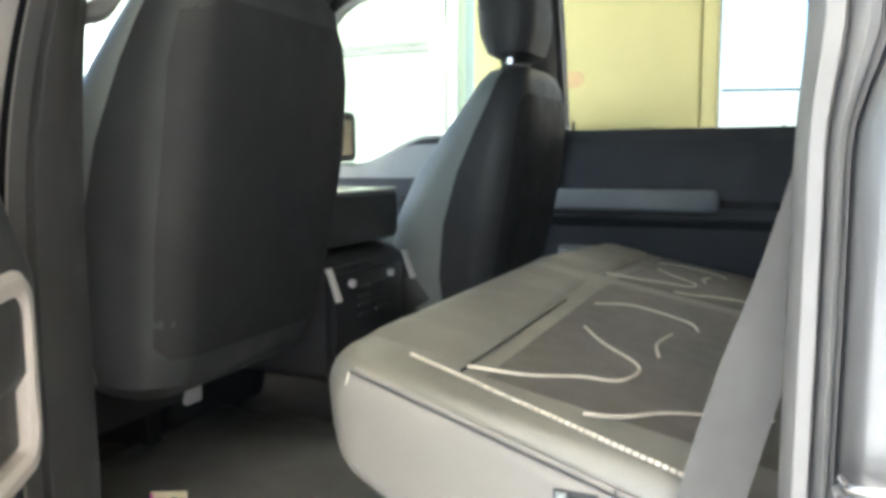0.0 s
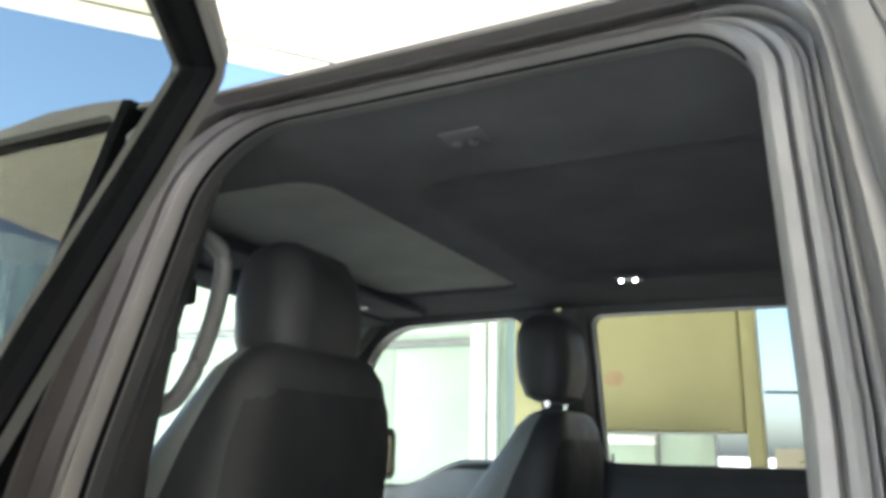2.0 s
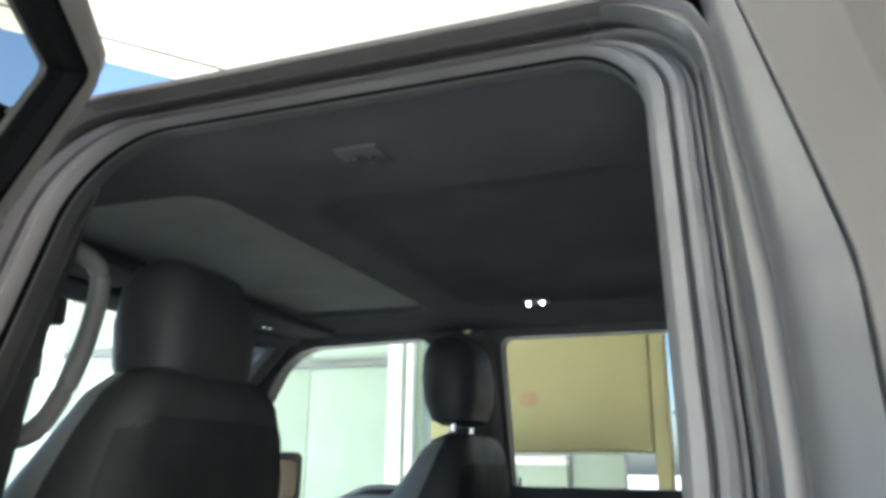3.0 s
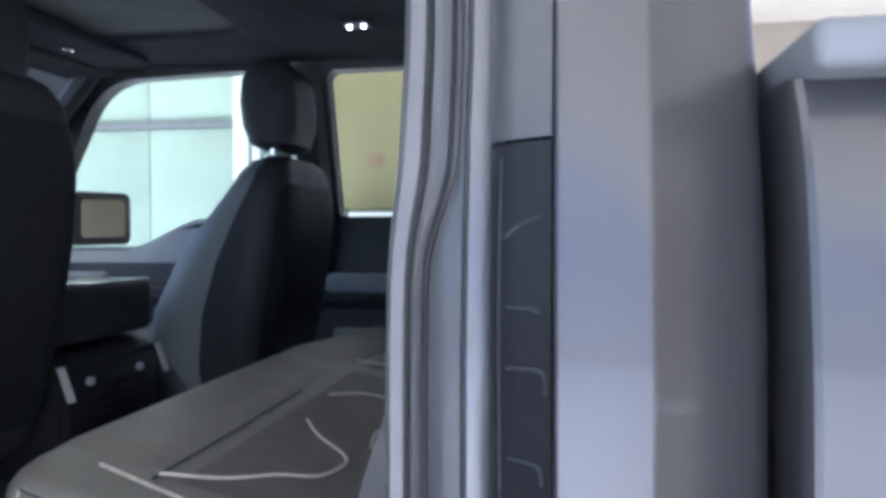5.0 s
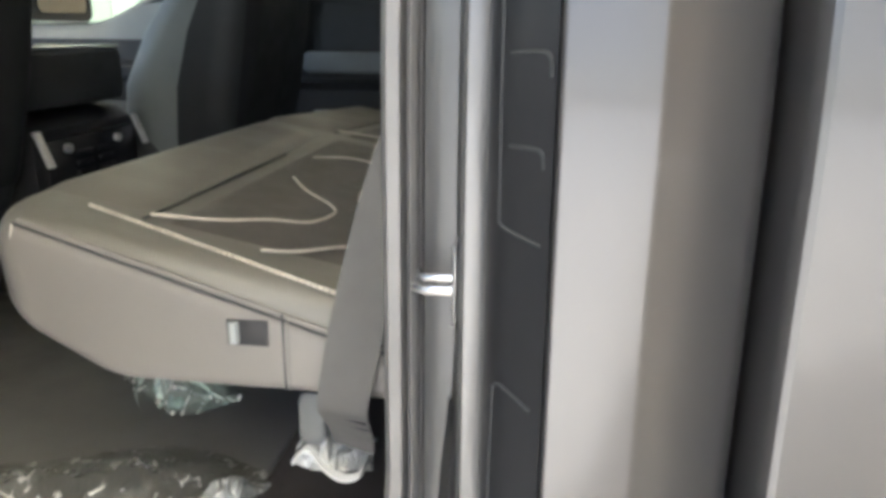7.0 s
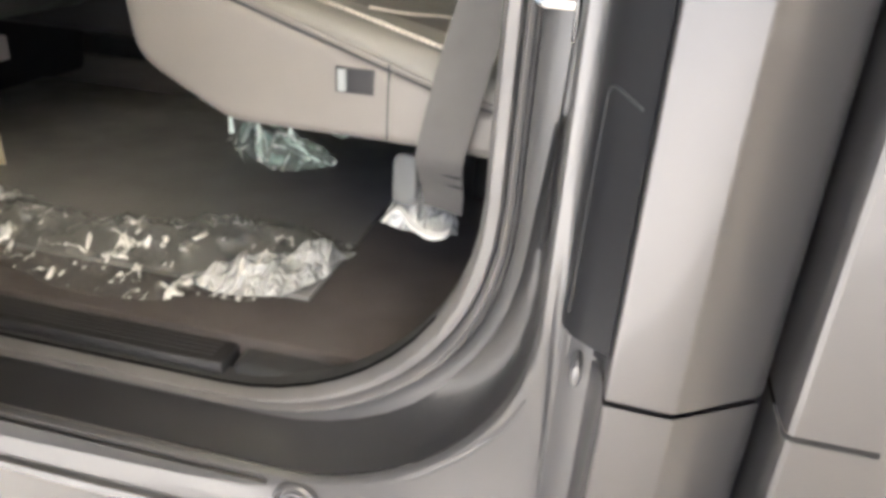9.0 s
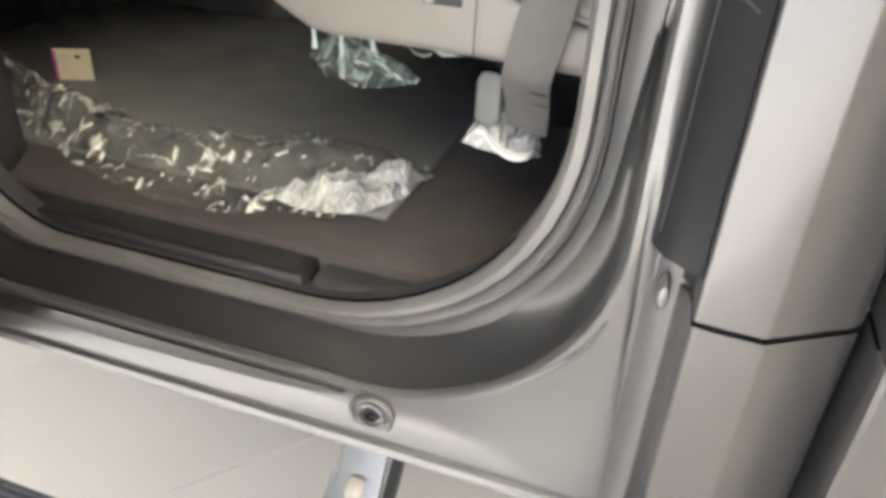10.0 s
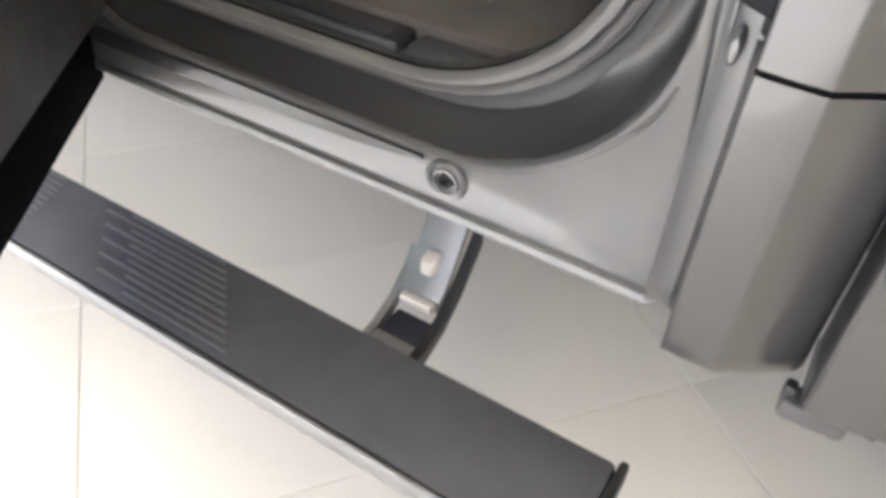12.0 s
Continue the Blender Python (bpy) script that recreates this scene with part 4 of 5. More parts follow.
MIRROR.use_nodes = True
MIRROR.node_tree.nodes["Principled BSDF"].inputs["Metallic"].default_value = 1.0
MIRROR.node_tree.nodes["Principled BSDF"].inputs["Roughness"].default_value = 0.01
MIRROR.node_tree.nodes["Principled BSDF"].inputs["Base Color"].default_value = (0.5, 0.54, 0.5, 1)
part("mirror_glass", skin([[(x, a, b) for a, b in rrect(0, 0, 0.098, 0.068, 0.02)] for x in (0.001, 0.004)], None, True, True), MIRROR, mirror)
part("mirror_arm", box(-0.07, -0.03, -0.26, -0.10, -0.10, -0.03, 0.015), BLACK, mirror)


# ---- seats ----
def seat_thing(at, drop, wide, label):
    s = empty("front_seat", label, "car seat", at, "front seats")
    def sec(z, x0, x1, hy, r):
        return [(a, b, z) for a, b in rrect((x0 + x1) / 2, 0, (x1 - x0) / 2, hy * wide, r, 8)]
    rings = [sec(0.18, -0.22, -0.10, 0.18, 0.05), sec(0.21, -0.29, -0.055, 0.225, 0.07), sec(0.30, -0.32, -0.025, 0.245, 0.08), sec(0.42, -0.305, 0.0, 0.252, 0.085),
                 sec(0.54, -0.245, 0.02, 0.252, 0.085), sec(0.64, -0.17, 0.032, 0.245, 0.08), sec(0.70, -0.125, 0.034, 0.232, 0.075), sec(0.75, -0.095, 0.030, 0.205, 0.06),
                 sec(0.778, -0.075, 0.020, 0.165, 0.045), sec(0.790, -0.055, 0.005, 0.12, 0.03)]
    back = part("backrest", skin(rings, None, True, True), LEATHER, s)
    # Bolsters take a paler leather, with the windshield's light put into the colour.
    for sign, first, last in ((-1, 18, 26), (1, 9, 17)):
        strip_rings = []
        for i, r in enumerate(rings[1:9]):
            row = [Vector(p) for p in r[first:last + 1]]
            reach = 0.62 - 0.05 * i
            seam = row[-1].lerp(Vector(r[27]), reach) if sign < 0 else row[0].lerp(Vector(r[8]), reach)
            row = row + [seam] if sign < 0 else [seam] + row
            strip_rings.append([(p.x, p.y + sign * (0.0022 if 0 < k < len(row) - 1 else 0.0006), p.z) for k, p in enumerate(row)])
        part("side_bolster", skin(strip_rings, None, False), LITLEATHER, back, "leather side bolster, windshield light in its grey")
    bend = lambda y, hy: 0.08 - math.sqrt(max(0.0, 0.0064 - max(0.0, abs(y) - (hy * wide - 0.08)) ** 2))
    part("back_panel", skin([[(x0 + 0.004 - bend(b * w, hy), b * w, z) for b in (-1, -0.95, -0.85, -0.75, -0.5, 0, 0.5, 0.75, 0.85, 0.95, 1)] for z, x0, w, hy in
         ((0.25, -0.04, 0.17, 0.235), (0.27, -0.034, 0.19, 0.24), (0.42, 0.0005, 0.205, 0.252), (0.54, 0.0205, 0.205, 0.252), (0.64, 0.0325, 0.2, 0.245), (0.70, 0.0345, 0.185, 0.232), (0.72, 0.033, 0.16, 0.22))], None, False), BACKVINYL, back, "smooth black seat back panel")
    h = -drop
    head = part("headrest", skin([sec(0.812 + h, -0.075, -0.02, 0.085, 0.025), sec(0.825 + h, -0.10, 0.005, 0.115, 0.045), sec(0.87 + h, -0.118, 0.018, 0.130, 0.055), sec(0.93 + h, -0.125, 0.020, 0.132, 0.058),
                 sec(0.985 + h, -0.122, 0.012, 0.124, 0.055), sec(1.018 + h, -0.108, -0.006, 0.105, 0.045), sec(1.033 + h, -0.085, -0.03, 0.075, 0.025)], None, True, True), LEATHER, s)
    for dy in (-0.075, 0.075):
        post = part("headrest_post", tube([(-0.04, dy, 0.77), (-0.04, dy, 0.84)], 0.0065), CHROME, s)
        part("post_collar", tube([(-0.04, dy, 0.782), (-0.04, dy, 0.797)], 0.013), BLACK, post)
    part("cushion", skin([sec(0.20, -0.75, -0.20, 0.22, 0.06), sec(0.24, -0.79, -0.16, 0.25, 0.08), sec(0.31, -0.80, -0.18, 0.255, 0.09), sec(0.345, -0.77, -0.2, 0.23, 0.08)], None, True, True), LEATHER, s)
    part("seat_track", box(-0.75, -0.44, -0.2, -0.16, 0.63 - at[2], 0.05, 0.006), BLACK, s)
    part("seat_track", box(-0.75, -0.44, 0.16, 0.2, 0.63 - at[2], 0.05, 0.006), BLACK, s)
    part("seat_frame", box(-0.72, -0.345, -0.19, 0.19, 0.05, 0.195, 0.02), BLACK, s)
    part("frame_bracket", box(-0.352, -0.337, 0.164, 0.206, 0.046, 0.092, 0.004), BEZEL, s, "white plastic bracket")
    return s


seat_thing((-0.53, 0.470, 0.685), 0.075, 0.86, "charcoal leather driver seat with a low headrest")
seat_thing((-0.40, 1.372, 0.63), 0.0, 0.92, "charcoal leather passenger seat with a raised headrest")

console = empty("center_console", "dark center console with rear vents between the seats", "console", (-0.675, 0.872, 0.63))
part("console_body", skin([[(x, a, b) for a, b in rrect(0, zc, 0.162, hz, 0.02)] for x, zc, hz in ((-0.6, 0.2, 0.2), (-0.32, 0.2, 0.2), (-0.29, 0.28, 0.12), (-0.02, 0.28, 0.12), (0.05, 0.275, 0.115), (0.075, 0.265, 0.105))], None, True, True), BLACK, console)
lid = part("armrest_lid", skin([[(x, a, b) for a, b in rrect(0, 0.455, 0.166 * k, 0.052 * k, 0.02)] for x, k in ((-0.5, 0.9), (-0.48, 1), (0.04, 1), (0.062, 0.96), (0.07, 0.85))], None, True, True), LEATHER, console)
# Lighter plate on the dark lid: reflected sky is put into its colour.
part("lid_plate", box(-0.46, 0.062, -0.160, 0.158, 0.5055, 0.512, 0.002), LIDTOP, lid, "glossy lid plate, sky reflection in its grey")
part("vent_panel", box(0.07, 0.084, -0.14, 0.14, 0.20, 0.355, 0.004), STRIP, console)
for y in (-0.06, 0.01):
    for k in range(4):
        part("vent_slat", box(0.083, 0.090, y, y + 0.05, 0.265 + k * 0.018, 0.272 + k * 0.018, 0.001, 1), BLACK, console)
for y in (-0.163, 0.148):
    part("chrome_strip", skin([[(x + e, y + g, z) for e, g in ((0, 0), (0.006, 0), (0.006, 0.016), (0, 0.016))] for x, z in ((0.076, 0.372), (0.086, 0.345), (0.098, 0.312))], None, True, True), SATIN, console)
for y in (-0.085, 0.075):
    part("socket", tube([(0.083, y, 0.335), (0.093, y, 0.335)], 0.008, 14), SATIN, console)

# ---- rear bench ----
bench = empty("rear_bench", "dark taupe leather rear bench seat with pale stitching", "car seat", (0, 0, 0))


def top(x):
    return 0.955 - 0.2 * x


def fall(y):
    """The bench dips a little towards the far door."""
    return 0.045 * max(0.0, (y - 0.9) / 0.75)


def rim(x):
    """Height of the piping along the bench side."""
    return top(x) + 0.004 - 0.036 * min(1.0, max(0.0, (x + 0.22) / 0.32))


def bench_ring(y, inset, low=False):
    nose = 0.050 * max(0.0, 1 - (y - 0.15) / 0.11) ** 2
    zr = (lambda x: rim(x)) if low else (lambda x: top(x) + 0.004)
    end = 0.27 if low else 0.37
    c = [(end, 0.850 + inset if low else 0.838 + 0.2 * inset, 0.004), (end, (zr(end) if low else 0.885) - inset, 0.004), (-0.288 + inset + nose, top(-0.288) + 0.004 - inset, 0.034), (-0.276 + inset + nose, 0.905, 0.05), (-0.14 + inset * 0.5 + 0.2 * nose, 0.850 + (1.0 if low else 0.3) * inset, 0.09)]
    out = [(a, y, b - fall(y)) for a, b in rpoly(c, 8, 10)]
    return [(x, yy, min(z, rim(x) - inset)) for x, yy, z in out] if low else out


side = part("cushion_side", skin([bench_ring(y, i, True) for y, i in ((0.149, 0.020), (0.1492, 0.012), (0.1505, 0.006), (0.153, 0.0025), (0.157, 0.0005), (0.162, 0.002))], None, True, True), BENCH_SIDE, bench, "grey vinyl side of the bench")
part("cushion", skin([bench_ring(y, i) for y, i in ((0.1535, 0.036), (0.1545, 0.026), (0.158, 0.015), (0.164, 0.007), (0.175, 0.002), (0.19, 0.0), (0.21, 0.0), (0.24, 0.0), (0.6, 0.0), (0.9, 0.0), (1.2, 0.0), (1.60, 0.0), (1.66, 0.008), (1.68, 0.03))], None, True, True), BENCH, bench)


def pad(x0, x1, y0, y1, h, mat, name, r=0.02, skew=0.0):
    """Upholstered field that swells a little above the cushion."""
    n, m = 14, 14
    rows = []
    for i in range(n + 1):
        u = i / n
        row = []
        for j in range(m + 1):
            v = j / m
            e = min(1.0, min(u, 1 - u) * (x1 - x0) / r, min(v, 1 - v) * (y1 - y0) / r)
            y = y0 + (y1 - y0) * v
            x = x0 + (x1 - x0) * u + skew * (y - y0) * (1 - u)
            row.append((x, y, top(x) - fall(y) - 0.004 + h * math.sqrt(max(0.0, e * (2 - e)))))
        rows.append(row)
    return part(name, skin(rows, None, False), mat, bench)


pad(-0.262, -0.136, 0.236, 0.90, 0.016, BENCH, "front_bolster", 0.035)
pad(-0.270, -0.136, 0.905, 1.62, 0.016, BENCH, "front_bolster", 0.035)
pad(-0.131, 0.35, 0.218, 0.895, 0.0145, INSERT, "seat_insert", 0.02)
pad(-0.131, 0.35, 0.91, 1.60, 0.0145, INSERT, "seat_insert", 0.02)


def stitch(pts, lift=0.0068, r=0.0019, n=10):
    part("stitching", tube([Vector((v.x, v.y, top(v.x) - fall(v.y) + lift)) for v in spline([(a, b, 0) for a, b in pts], n)], r, 6), THREAD, bench, "pale decorative stitching")


def dashes(a, b, count, lift):
    """A row of single stitches."""
    bm = bmesh.new()
    p, q = Vector(a), Vector(b)
    for k in range(count):
        u, v = p.lerp(q, k / count), p.lerp(q, (k + 0.7) / count)
        tube([(u.x, u.y, top(u.x) + lift), (v.x, v.y, top(v.x) + lift)], 0.0022, 5, bm)
    tagged(part("seam_stitches", bm, THREAD, bench, "pale seam stitches"), kind="stuff")


for dy in (0.0, 0.70):
    stitch([(-0.129, 0.240 + dy), (-0.074, 0.268 + dy), (-0.031, 0.312 + dy), (0.006, 0.336 + dy), (0.019, 0.387 + dy), (0.009, 0.420 + dy), (-0.038, 0.465 + dy), (-0.072, 0.515 + dy)], 0.0115)
    stitch([(-0.003, 0.214 + dy), (0.028, 0.237 + dy), (0.07, 0.291 + dy), (0.16, 0.36 + dy)], 0.0115)
    part("insert_seam", tube([Vector((v.x, v.y, top(v.x) - fall(v.y) + 0.0062)) for v in spline([(-0.134, 0.236 + dy, 0), (-0.134, 0.45 + dy, 0), (-0.134, 0.66 + dy, 0)], 6)], 0.0014, 6), TRIM, bench, "dark seam before the insert")
    stitch([(-0.09, 0.66 + dy), (-0.04, 0.715 + dy), (0.04, 0.70 + dy), (0.06, 0.66 + dy)], 0.0115)
    stitch([(0.03, 0.47 + dy), (0.02, 0.53 + dy), (0.03, 0.60 + dy)], 0.0115)
dashes((-0.19, 0.233, 0), (0.10, 0.160, 0), 46, 0.008)
part("piping", tube([(x, 0.1515, rim(x) - 0.001) for x in (-0.215, -0.2, -0.15, -0.1, -0.05, 0.0, 0.05, 0.1, 0.2, 0.3)], 0.0011, 6), TRIM, side)
part("welt", tube([(x, 0.1525, rim(x) + 0.0035) for x in (-0.21, -0.15, -0.1, -0.05, 0.0, 0.05, 0.1, 0.2, 0.26)], 0.0030, 8), BENCH_SIDE, side)
part("seam", box(0.0385, 0.0402, 0.1482, 0.151, 0.853, 0.928, 0.0005), TRIM, side)
part("seam", box(0.0435, 0.0445, 0.1485, 0.151, 0.853, 0.927, 0.0003), BENCH, side)
part("piping", tube([Vector(p) for p in spline([(-0.216, 0.1515, 1.000), (-0.222, 0.152, 0.97), (-0.216, 0.152, 0.928)], 4)], 0.0010, 6), THREAD, side)
part("handle_recess", box(-0.0135, 0.0255, 0.1478, 0.151, 0.896, 0.9205, 0.001), BLACK, side)
handle = part("release_handle", skin([[(x, y, z) for x, y in ((-0.0115, 0.149), (-0.011, 0.1455), (-0.0075, 0.1435), (-0.0035, 0.1445), (-0.001, 0.149))] for z in (0.898, 0.901, 0.916, 0.919)], None, True, True), TRIM_PALE, side, "pale grey release tab")
for x, y in ((0.08, 0.62), (0.05, 1.0), (0.05, 1.55)):
    part("bench_leg", box(x - 0.03, x + 0.25, y - 0.03, y + 0.03, 0.627, 0.868, 0.006), BLACK, bench)
part("backrest", skin([[(x + dx, y, z) for x, z, dx in ((0.30, 0.88, 0), (0.285, 1.0, 0), (0.30, 1.2, 0), (0.33, 1.42, 0), (0.36, 1.44, 0), (0.378, 1.4, 0), (0.378, 0.88, 0))] for y in (0.23, 1.62)], None, True, True), BENCH, bench)

# ---- seat belt ----
belt = empty("seat_belt", "grey seat belt hanging beside the rear bench", "seat belt", (0.1, 0.14, 0.63))
rows = []
BELT = spline([(0.090, 0.192, 0.772), (0.091, 0.184, 0.79), (0.093, 0.160, 0.818), (0.096, 0.136, 0.846), (0.105, 0.133, 0.89), (0.117, 0.136, 0.95), (0.140, 0.143, 1.04), (0.166, 0.153, 1.12), (0.192, 0.165, 1.22), (0.214, 0.19, 1.33), (0.232, 0.22, 1.45)], 5)
for k, p in enumerate(BELT):
    tw = radians(-20 + 0.8 * k)
    c, t = 0.0245 * math.cos(tw), 0.0245 * math.sin(tw)
    rows.append([(p.x - 0.1 + s * c + o * 0.0009 * math.sin(tw), p.y - 0.14 + s * t - o * 0.0009 * math.cos(tw), p.z - 0.63) for s, o in ((-1, 1), (1, 1), (1, -1), (-1, -1))])
part("webbing", skin(rows, None, True, True), WEB, belt)
for z, y in ((0.166, 0.0425), (0.182, 0.027), (0.197, 0.0125)):
    part("fold_line", tube([(-0.033, y + 0.008, z), (0.016, y - 0.009, z)], 0.0012, 6), TRIM, belt)
part("anchor_tab", skin([[(a, y + 0.066, b) for a, b in rrect(-0.056, 0.163, 0.014 * k, 0.029 * k, 0.011, 5)] for y, k in ((0.008, 0.9), (0.006, 1), (0.0, 1), (-0.003, 0.85))], None, True, True), TRIM_LIGHT, belt, "grey anchor tab")

# ---- loose things on the cab floor ----
def crumpled(name, near, far, base, height, mat, seed, label, nu=70, nv=34, roll=0.8):
    """Wrinkled film between a near and a far edge, each given as a few points of a curve."""
    noise.seed_set(seed)
    a = spline([(x, y, 0) for x, y in near], 24)
    b = spline([(x, y, 0) for x, y in far], 24)
    rows = []
    for i in range(nu + 1):
        u = i / nu
        p, q = a[round(u * (len(a) - 1))], b[round(u * (len(b) - 1))]
        row = []
        for j in range(nv + 1):
            v = j / nv
            c = p.lerp(q, v)
            e = min(1.0, 6 * min(u, 1 - u, v, 1 - v))
            f = noise.fractal(Vector((c.x * 9, c.y * 14, seed)), 1.0, 2.0, 3) * 0.5 + 0.5
            cr = abs(noise.noise(Vector((c.x * 22, c.y * 16, seed + 3)))) + 0.6 * abs(noise.noise(Vector((c.x * 70, c.y * 30, seed + 9))))
            ridge = math.exp(-((v - 0.45) / 0.3) ** 2)
            z = height * (0.2 * f + roll * ridge * (0.6 + 0.4 * f) + 0.55 * (0.45 - cr) * (0.3 + ridge)) * (0.2 + 0.8 * e)
            row.append((c.x + 0.007 * noise.noise(Vector((c.x * 30, c.y * 30, 5 + seed))), c.y + 0.010 * noise.noise(Vector((c.x * 20, c.y * 12, 8 + seed))), base + max(0.0, z)))
        rows.append(row)
    ob = part(name, skin(rows, None, False), mat, None, "", True, 28)
    noise.seed_set(1)
    return tagged(ob, label, "plastic film")


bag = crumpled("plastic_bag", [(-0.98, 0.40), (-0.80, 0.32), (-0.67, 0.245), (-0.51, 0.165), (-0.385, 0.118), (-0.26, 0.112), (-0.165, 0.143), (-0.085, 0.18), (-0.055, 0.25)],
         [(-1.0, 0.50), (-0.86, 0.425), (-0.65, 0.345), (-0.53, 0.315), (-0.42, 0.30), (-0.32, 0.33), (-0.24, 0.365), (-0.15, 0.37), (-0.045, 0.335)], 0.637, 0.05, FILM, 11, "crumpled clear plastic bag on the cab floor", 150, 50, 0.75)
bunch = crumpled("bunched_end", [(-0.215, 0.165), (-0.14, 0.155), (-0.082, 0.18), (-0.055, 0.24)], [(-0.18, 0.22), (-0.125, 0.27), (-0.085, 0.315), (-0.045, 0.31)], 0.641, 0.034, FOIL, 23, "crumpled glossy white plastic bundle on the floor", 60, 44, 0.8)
bunch.parent = bag
del bunch["category"]
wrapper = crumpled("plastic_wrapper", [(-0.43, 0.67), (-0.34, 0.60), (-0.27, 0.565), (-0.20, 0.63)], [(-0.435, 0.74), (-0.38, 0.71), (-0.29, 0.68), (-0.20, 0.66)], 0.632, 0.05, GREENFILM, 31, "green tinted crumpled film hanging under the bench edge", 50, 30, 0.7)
rng = random.Random(12)
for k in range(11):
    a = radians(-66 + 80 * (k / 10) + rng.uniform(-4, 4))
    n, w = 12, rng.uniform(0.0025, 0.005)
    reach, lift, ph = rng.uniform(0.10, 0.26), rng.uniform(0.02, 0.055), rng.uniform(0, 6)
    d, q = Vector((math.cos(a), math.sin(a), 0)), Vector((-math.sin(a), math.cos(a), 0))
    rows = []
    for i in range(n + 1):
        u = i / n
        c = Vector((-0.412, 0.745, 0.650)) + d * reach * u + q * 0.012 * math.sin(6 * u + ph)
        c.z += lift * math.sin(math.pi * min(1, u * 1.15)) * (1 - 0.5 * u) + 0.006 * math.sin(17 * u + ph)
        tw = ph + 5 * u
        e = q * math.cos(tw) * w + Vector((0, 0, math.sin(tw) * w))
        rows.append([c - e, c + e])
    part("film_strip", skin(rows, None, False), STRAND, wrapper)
# Shrunk toward the camera's position at 9 s, to keep its place in view.
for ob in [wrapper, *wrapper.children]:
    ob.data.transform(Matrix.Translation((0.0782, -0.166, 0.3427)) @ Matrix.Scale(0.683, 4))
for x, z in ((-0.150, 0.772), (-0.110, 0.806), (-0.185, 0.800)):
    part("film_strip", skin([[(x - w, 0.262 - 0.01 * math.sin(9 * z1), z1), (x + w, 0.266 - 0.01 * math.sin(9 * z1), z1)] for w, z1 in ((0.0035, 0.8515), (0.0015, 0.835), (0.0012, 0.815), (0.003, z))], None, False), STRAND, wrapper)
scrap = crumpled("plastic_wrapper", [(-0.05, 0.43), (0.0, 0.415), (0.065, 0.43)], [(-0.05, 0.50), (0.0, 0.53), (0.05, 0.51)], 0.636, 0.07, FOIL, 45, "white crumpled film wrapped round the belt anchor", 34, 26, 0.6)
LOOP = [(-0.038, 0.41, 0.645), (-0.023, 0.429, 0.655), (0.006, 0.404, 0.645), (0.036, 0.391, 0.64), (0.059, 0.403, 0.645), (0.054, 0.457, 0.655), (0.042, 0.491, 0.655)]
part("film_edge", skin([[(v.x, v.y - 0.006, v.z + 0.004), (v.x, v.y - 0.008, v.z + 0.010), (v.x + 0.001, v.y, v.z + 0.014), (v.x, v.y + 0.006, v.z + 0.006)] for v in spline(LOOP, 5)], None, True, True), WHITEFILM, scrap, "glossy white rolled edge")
# Also shrunk toward the camera, so that it fits the same view.
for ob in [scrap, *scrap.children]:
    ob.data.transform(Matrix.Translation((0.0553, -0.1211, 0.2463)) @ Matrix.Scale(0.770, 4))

mat_floor = part("floor_mat", box(-1.0, -0.062, 0.19, 0.90, 0.6285, 0.636, 0.003), MAT)
tagged(mat_floor, "grey floor mat under clear film behind the front seat", "floor mat")

card = empty("paper_tag", "cream paper tag propped on the cab floor", "tag", (-0.70, 0.402, 0.629))
card.rotation_euler = (0, 0, radians(-64))
part("card", box(-0.002, 0.0, -0.027, 0.030, 0.0, 0.058, 0), LABEL, card)
part("printed_edge", box(0.0005, 0.0012, -0.027, -0.023, 0.002, 0.056, 0), PINK, card)
part("printed_bar", box(0.0005, 0.0012, 0.006, 0.014, 0.043, 0.048, 0), INK, card)

# ---- the open rear door ----
door = new("rear_door")
door.parent = truck
door["label"] = "open rear door with dark inner trim"
door.matrix_basis = Matrix.Translation((-0.575, 0.0, 0)) @ Matrix.Rotation(radians(-55), 4, "Z")
W1 = rpoly([(0.68, 1.265, 0.03), (0.66, 1.735, 0.08), (0.031, 1.748, 0.012), (0.116, 1.265, 0.02)])
WB = rpoly([(0.685, 1.26, 0.03), (0.665, 1.74, 0.08), (0.023, 1.753, 0.012), (0.108, 1.26, 0.02)])
WC = rpoly([(0.695, 1.25, 0.03), (0.675, 1.75, 0.08), (0.0, 1.762, 0.02), (0.084, 1.25, 0.02)])
W0 = rpoly([(0.74, 1.215, 0.03), (0.72, 1.795, 0.1), (-0.03, 1.80, 0.02), (0.05, 1.215, 0.02)])
fy = lambda pts, y: [(a, y - 0.015 + 0.345 * (b - 1.24), b) for a, b in pts]
part("window_frame", skin([fy(W0, -0.040), fy(WB, -0.040), fy(WB, 0.002), fy(WC, 0.006), fy(W0, -0.006), fy(W0, -0.040)]), FRAMEGREY, door)
part("inner_strip", skin([fy(WB, 0.006), fy(WC, 0.010), fy(WC, 0.0065)], None), TRIM_LIGHT, door, "grey strip beside the glass")
part("glass_run", skin([fy(WB, 0.0055), fy(W1, 0.004), fy(W1, -0.03), fy(WB, -0.03)]), RUN, door)
g = bmesh.new()
g.faces.new([g.verts.new(p) for p in fy(W1, -0.015)])
pane = part("pane", g, TINTED, door, "", False)
pane.visible_shadow = False
part("door_skin", skin([[(0.0, y, z), (0.02, y - 0.012, z), (0.72, y - 0.012, z), (0.745, y, z)] for z, y in ((0.455, -0.03), (0.52, -0.055), (0.9, -0.065), (1.2, -0.06), (1.26, -0.04))], None, False), PAINT, door)
part("door_shell", box(0.0, 0.745, -0.05, -0.012, 0.46, 1.235, 0.01), JAMB, door)
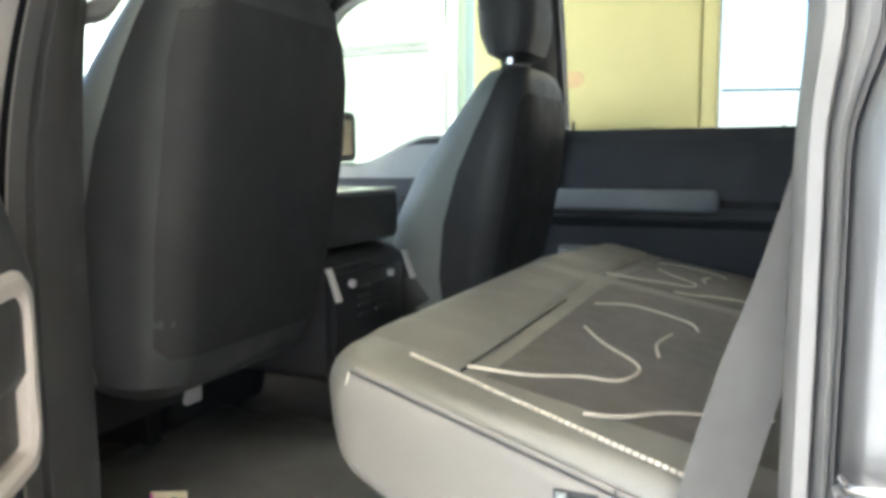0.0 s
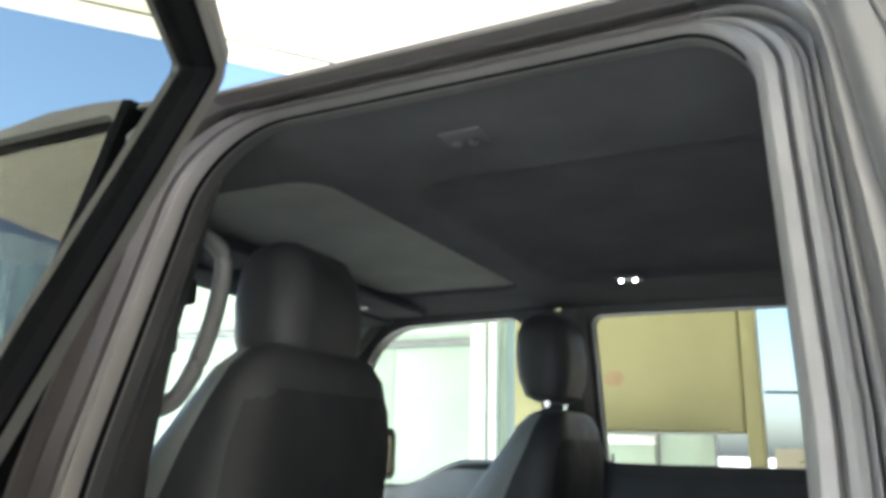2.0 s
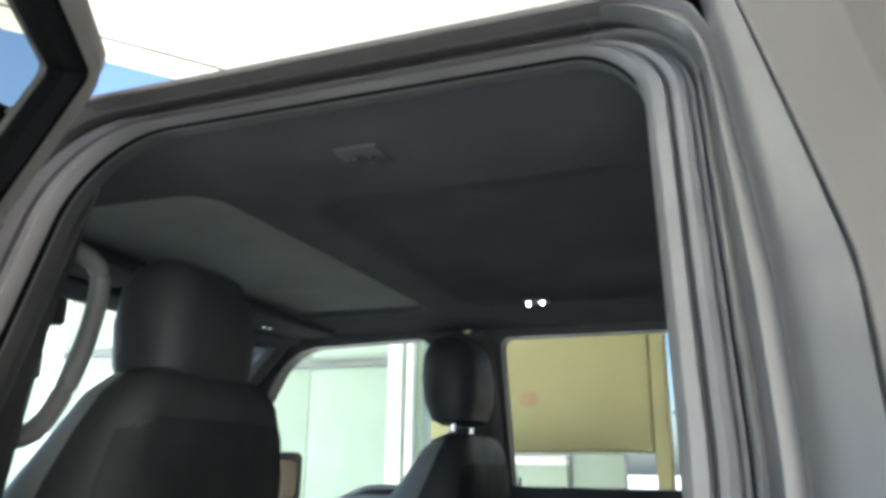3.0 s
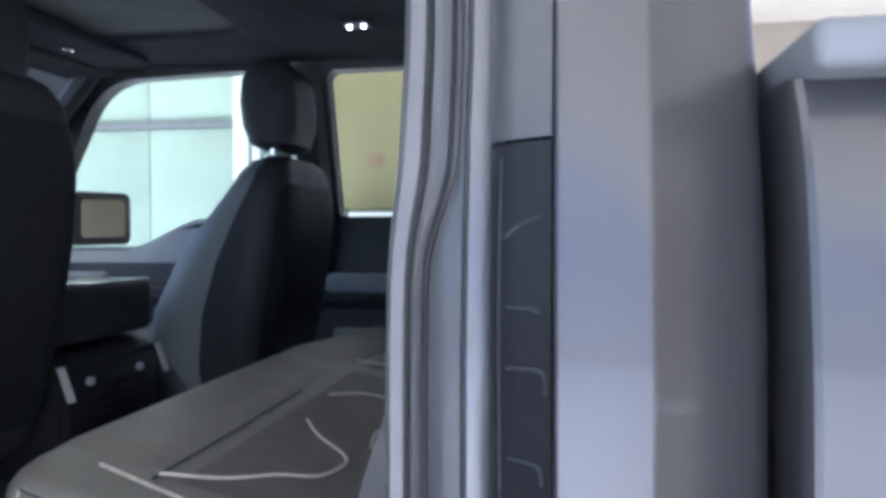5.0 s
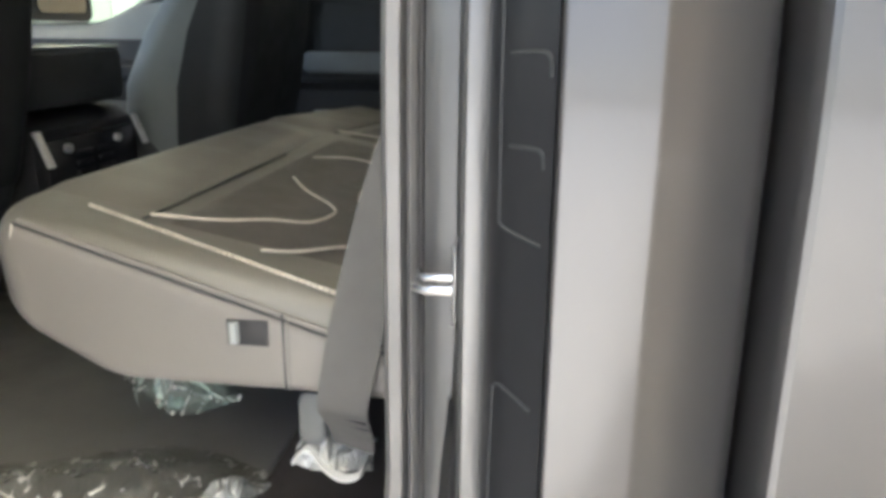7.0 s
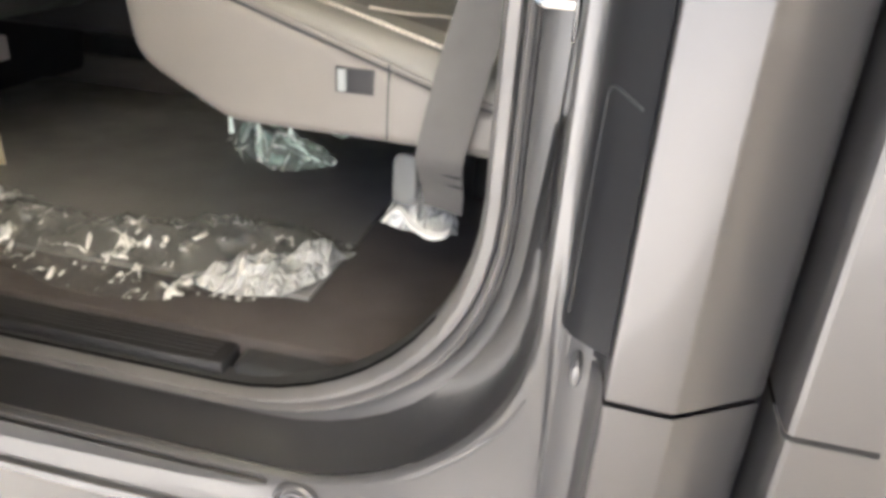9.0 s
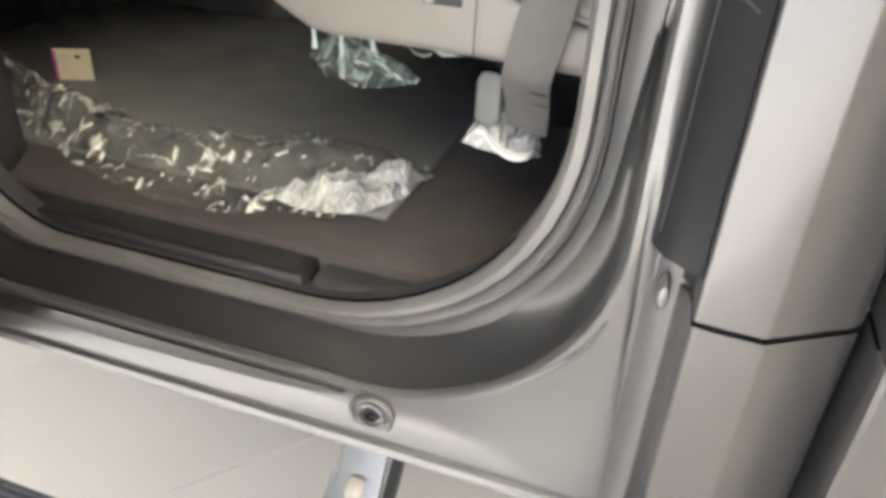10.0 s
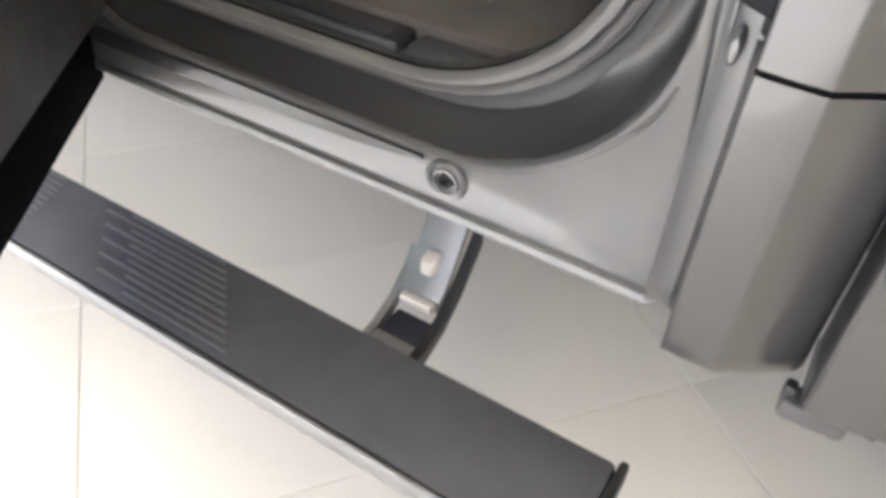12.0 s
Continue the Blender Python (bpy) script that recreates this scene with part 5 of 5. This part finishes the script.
trim = part("door_trim", skin([[(x, y + d, z) for x, d in ((0.03, -0.03), (0.04, 0.0), (0.06, 0.008), (0.68, 0.008), (0.70, 0.0), (0.71, -0.03))] for z, y in ((0.565, 0.0), (0.58, 0.05), (0.75, 0.08), (0.98, 0.07), (1.02, 0.095), (1.10, 0.095), (1.16, 0.075), (1.24, 0.055), (1.262, 0.02))], None, False), TRIM, door)
part("lower_seal", box(0.005, 0.735, -0.012, 0.012, 0.452, 0.566, 0.006), RUN, door, "black lower door edge")
part("handle_bezel", skin([[(a, y, b) for a, b in rrect(0.19, zc, hx, hz, r)] for y, zc, hx, hz, r in ((0.09, 1.02, 0.118, 0.092, 0.03), (0.103, 1.02, 0.116, 0.09, 0.03), (0.108, 1.02, 0.110, 0.084, 0.027), (0.108, 1.02, 0.100, 0.074, 0.022), (0.103, 1.02, 0.095, 0.069, 0.02), (0.088, 1.02, 0.094, 0.068, 0.02))]), BEZEL, door, "pale trim ring round the door handle")
part("pull_cup", box(0.10, 0.28, 0.07, 0.097, 0.955, 1.085, 0.006), BLACK, door)
part("speaker", tube([(0.16, 0.07, 0.74), (0.16, 0.09, 0.74)], 0.075, 24), BLACK, door)

# ---- floor tiles ----
T, GAP, ANG = 0.48, 0.0015, radians(-39)
tile_bm = bmesh.new()
h, h2 = (T - GAP) / 2, T - GAP / 2
e = 0.0015
skin([[(-h, -h2, z), (h, -h2, z), (h, h2, z), (-h, h2, z)] for z in (-0.007, -0.0015)] + [[(-h + e, -h2 + e, 0), (h - e, -h2 + e, 0), (h - e, h2 - e, 0), (-h + e, h2 - e, 0)]], tile_bm)
top_face = [v for v in tile_bm.verts if abs(v.co.z) < 1e-6]
tile_bm.faces.new(top_face)
bmesh.ops.recalc_face_normals(tile_bm, faces=tile_bm.faces)
tile_me = bpy.data.meshes.new("tile")
tile_bm.to_mesh(tile_me)
tile_bm.free()
tile_me.materials.append(TILE)
ca, sa = math.cos(ANG), math.sin(ANG)
far_v, far_f = [], []
for i in range(-34, 35):
    for j in range(-17, 18):
        u, v = (i + 0.5) * T, (2 * j + 1) * T
        x, y = -0.687 + u * ca - v * sa, -0.094 + u * sa + v * ca
        if abs(i + 0.5) < 10.6 and abs(2 * j + 1) < 10.6:
            ob = new("tile", tile_me)
            ob.parent = ground
            ob.matrix_basis = Matrix.Translation((x, y, 0)) @ Matrix.Rotation(ANG, 4, "Z")
        else:
            b = len(far_v)
            far_v += [(x + a * ca - c * sa, y + a * sa + c * ca, 0.0) for a, c in ((-h, -h2), (h, -h2), (h, h2), (-h, h2))]
            far_f.append((b, b + 1, b + 2, b + 3))
me = bpy.data.meshes.new("far_tiles")
me.from_pydata(far_v, [], far_f)
me.materials.append(TILE)
far = new("far_tiles", me)
far.parent = ground
tagged(far, kind="stuff")
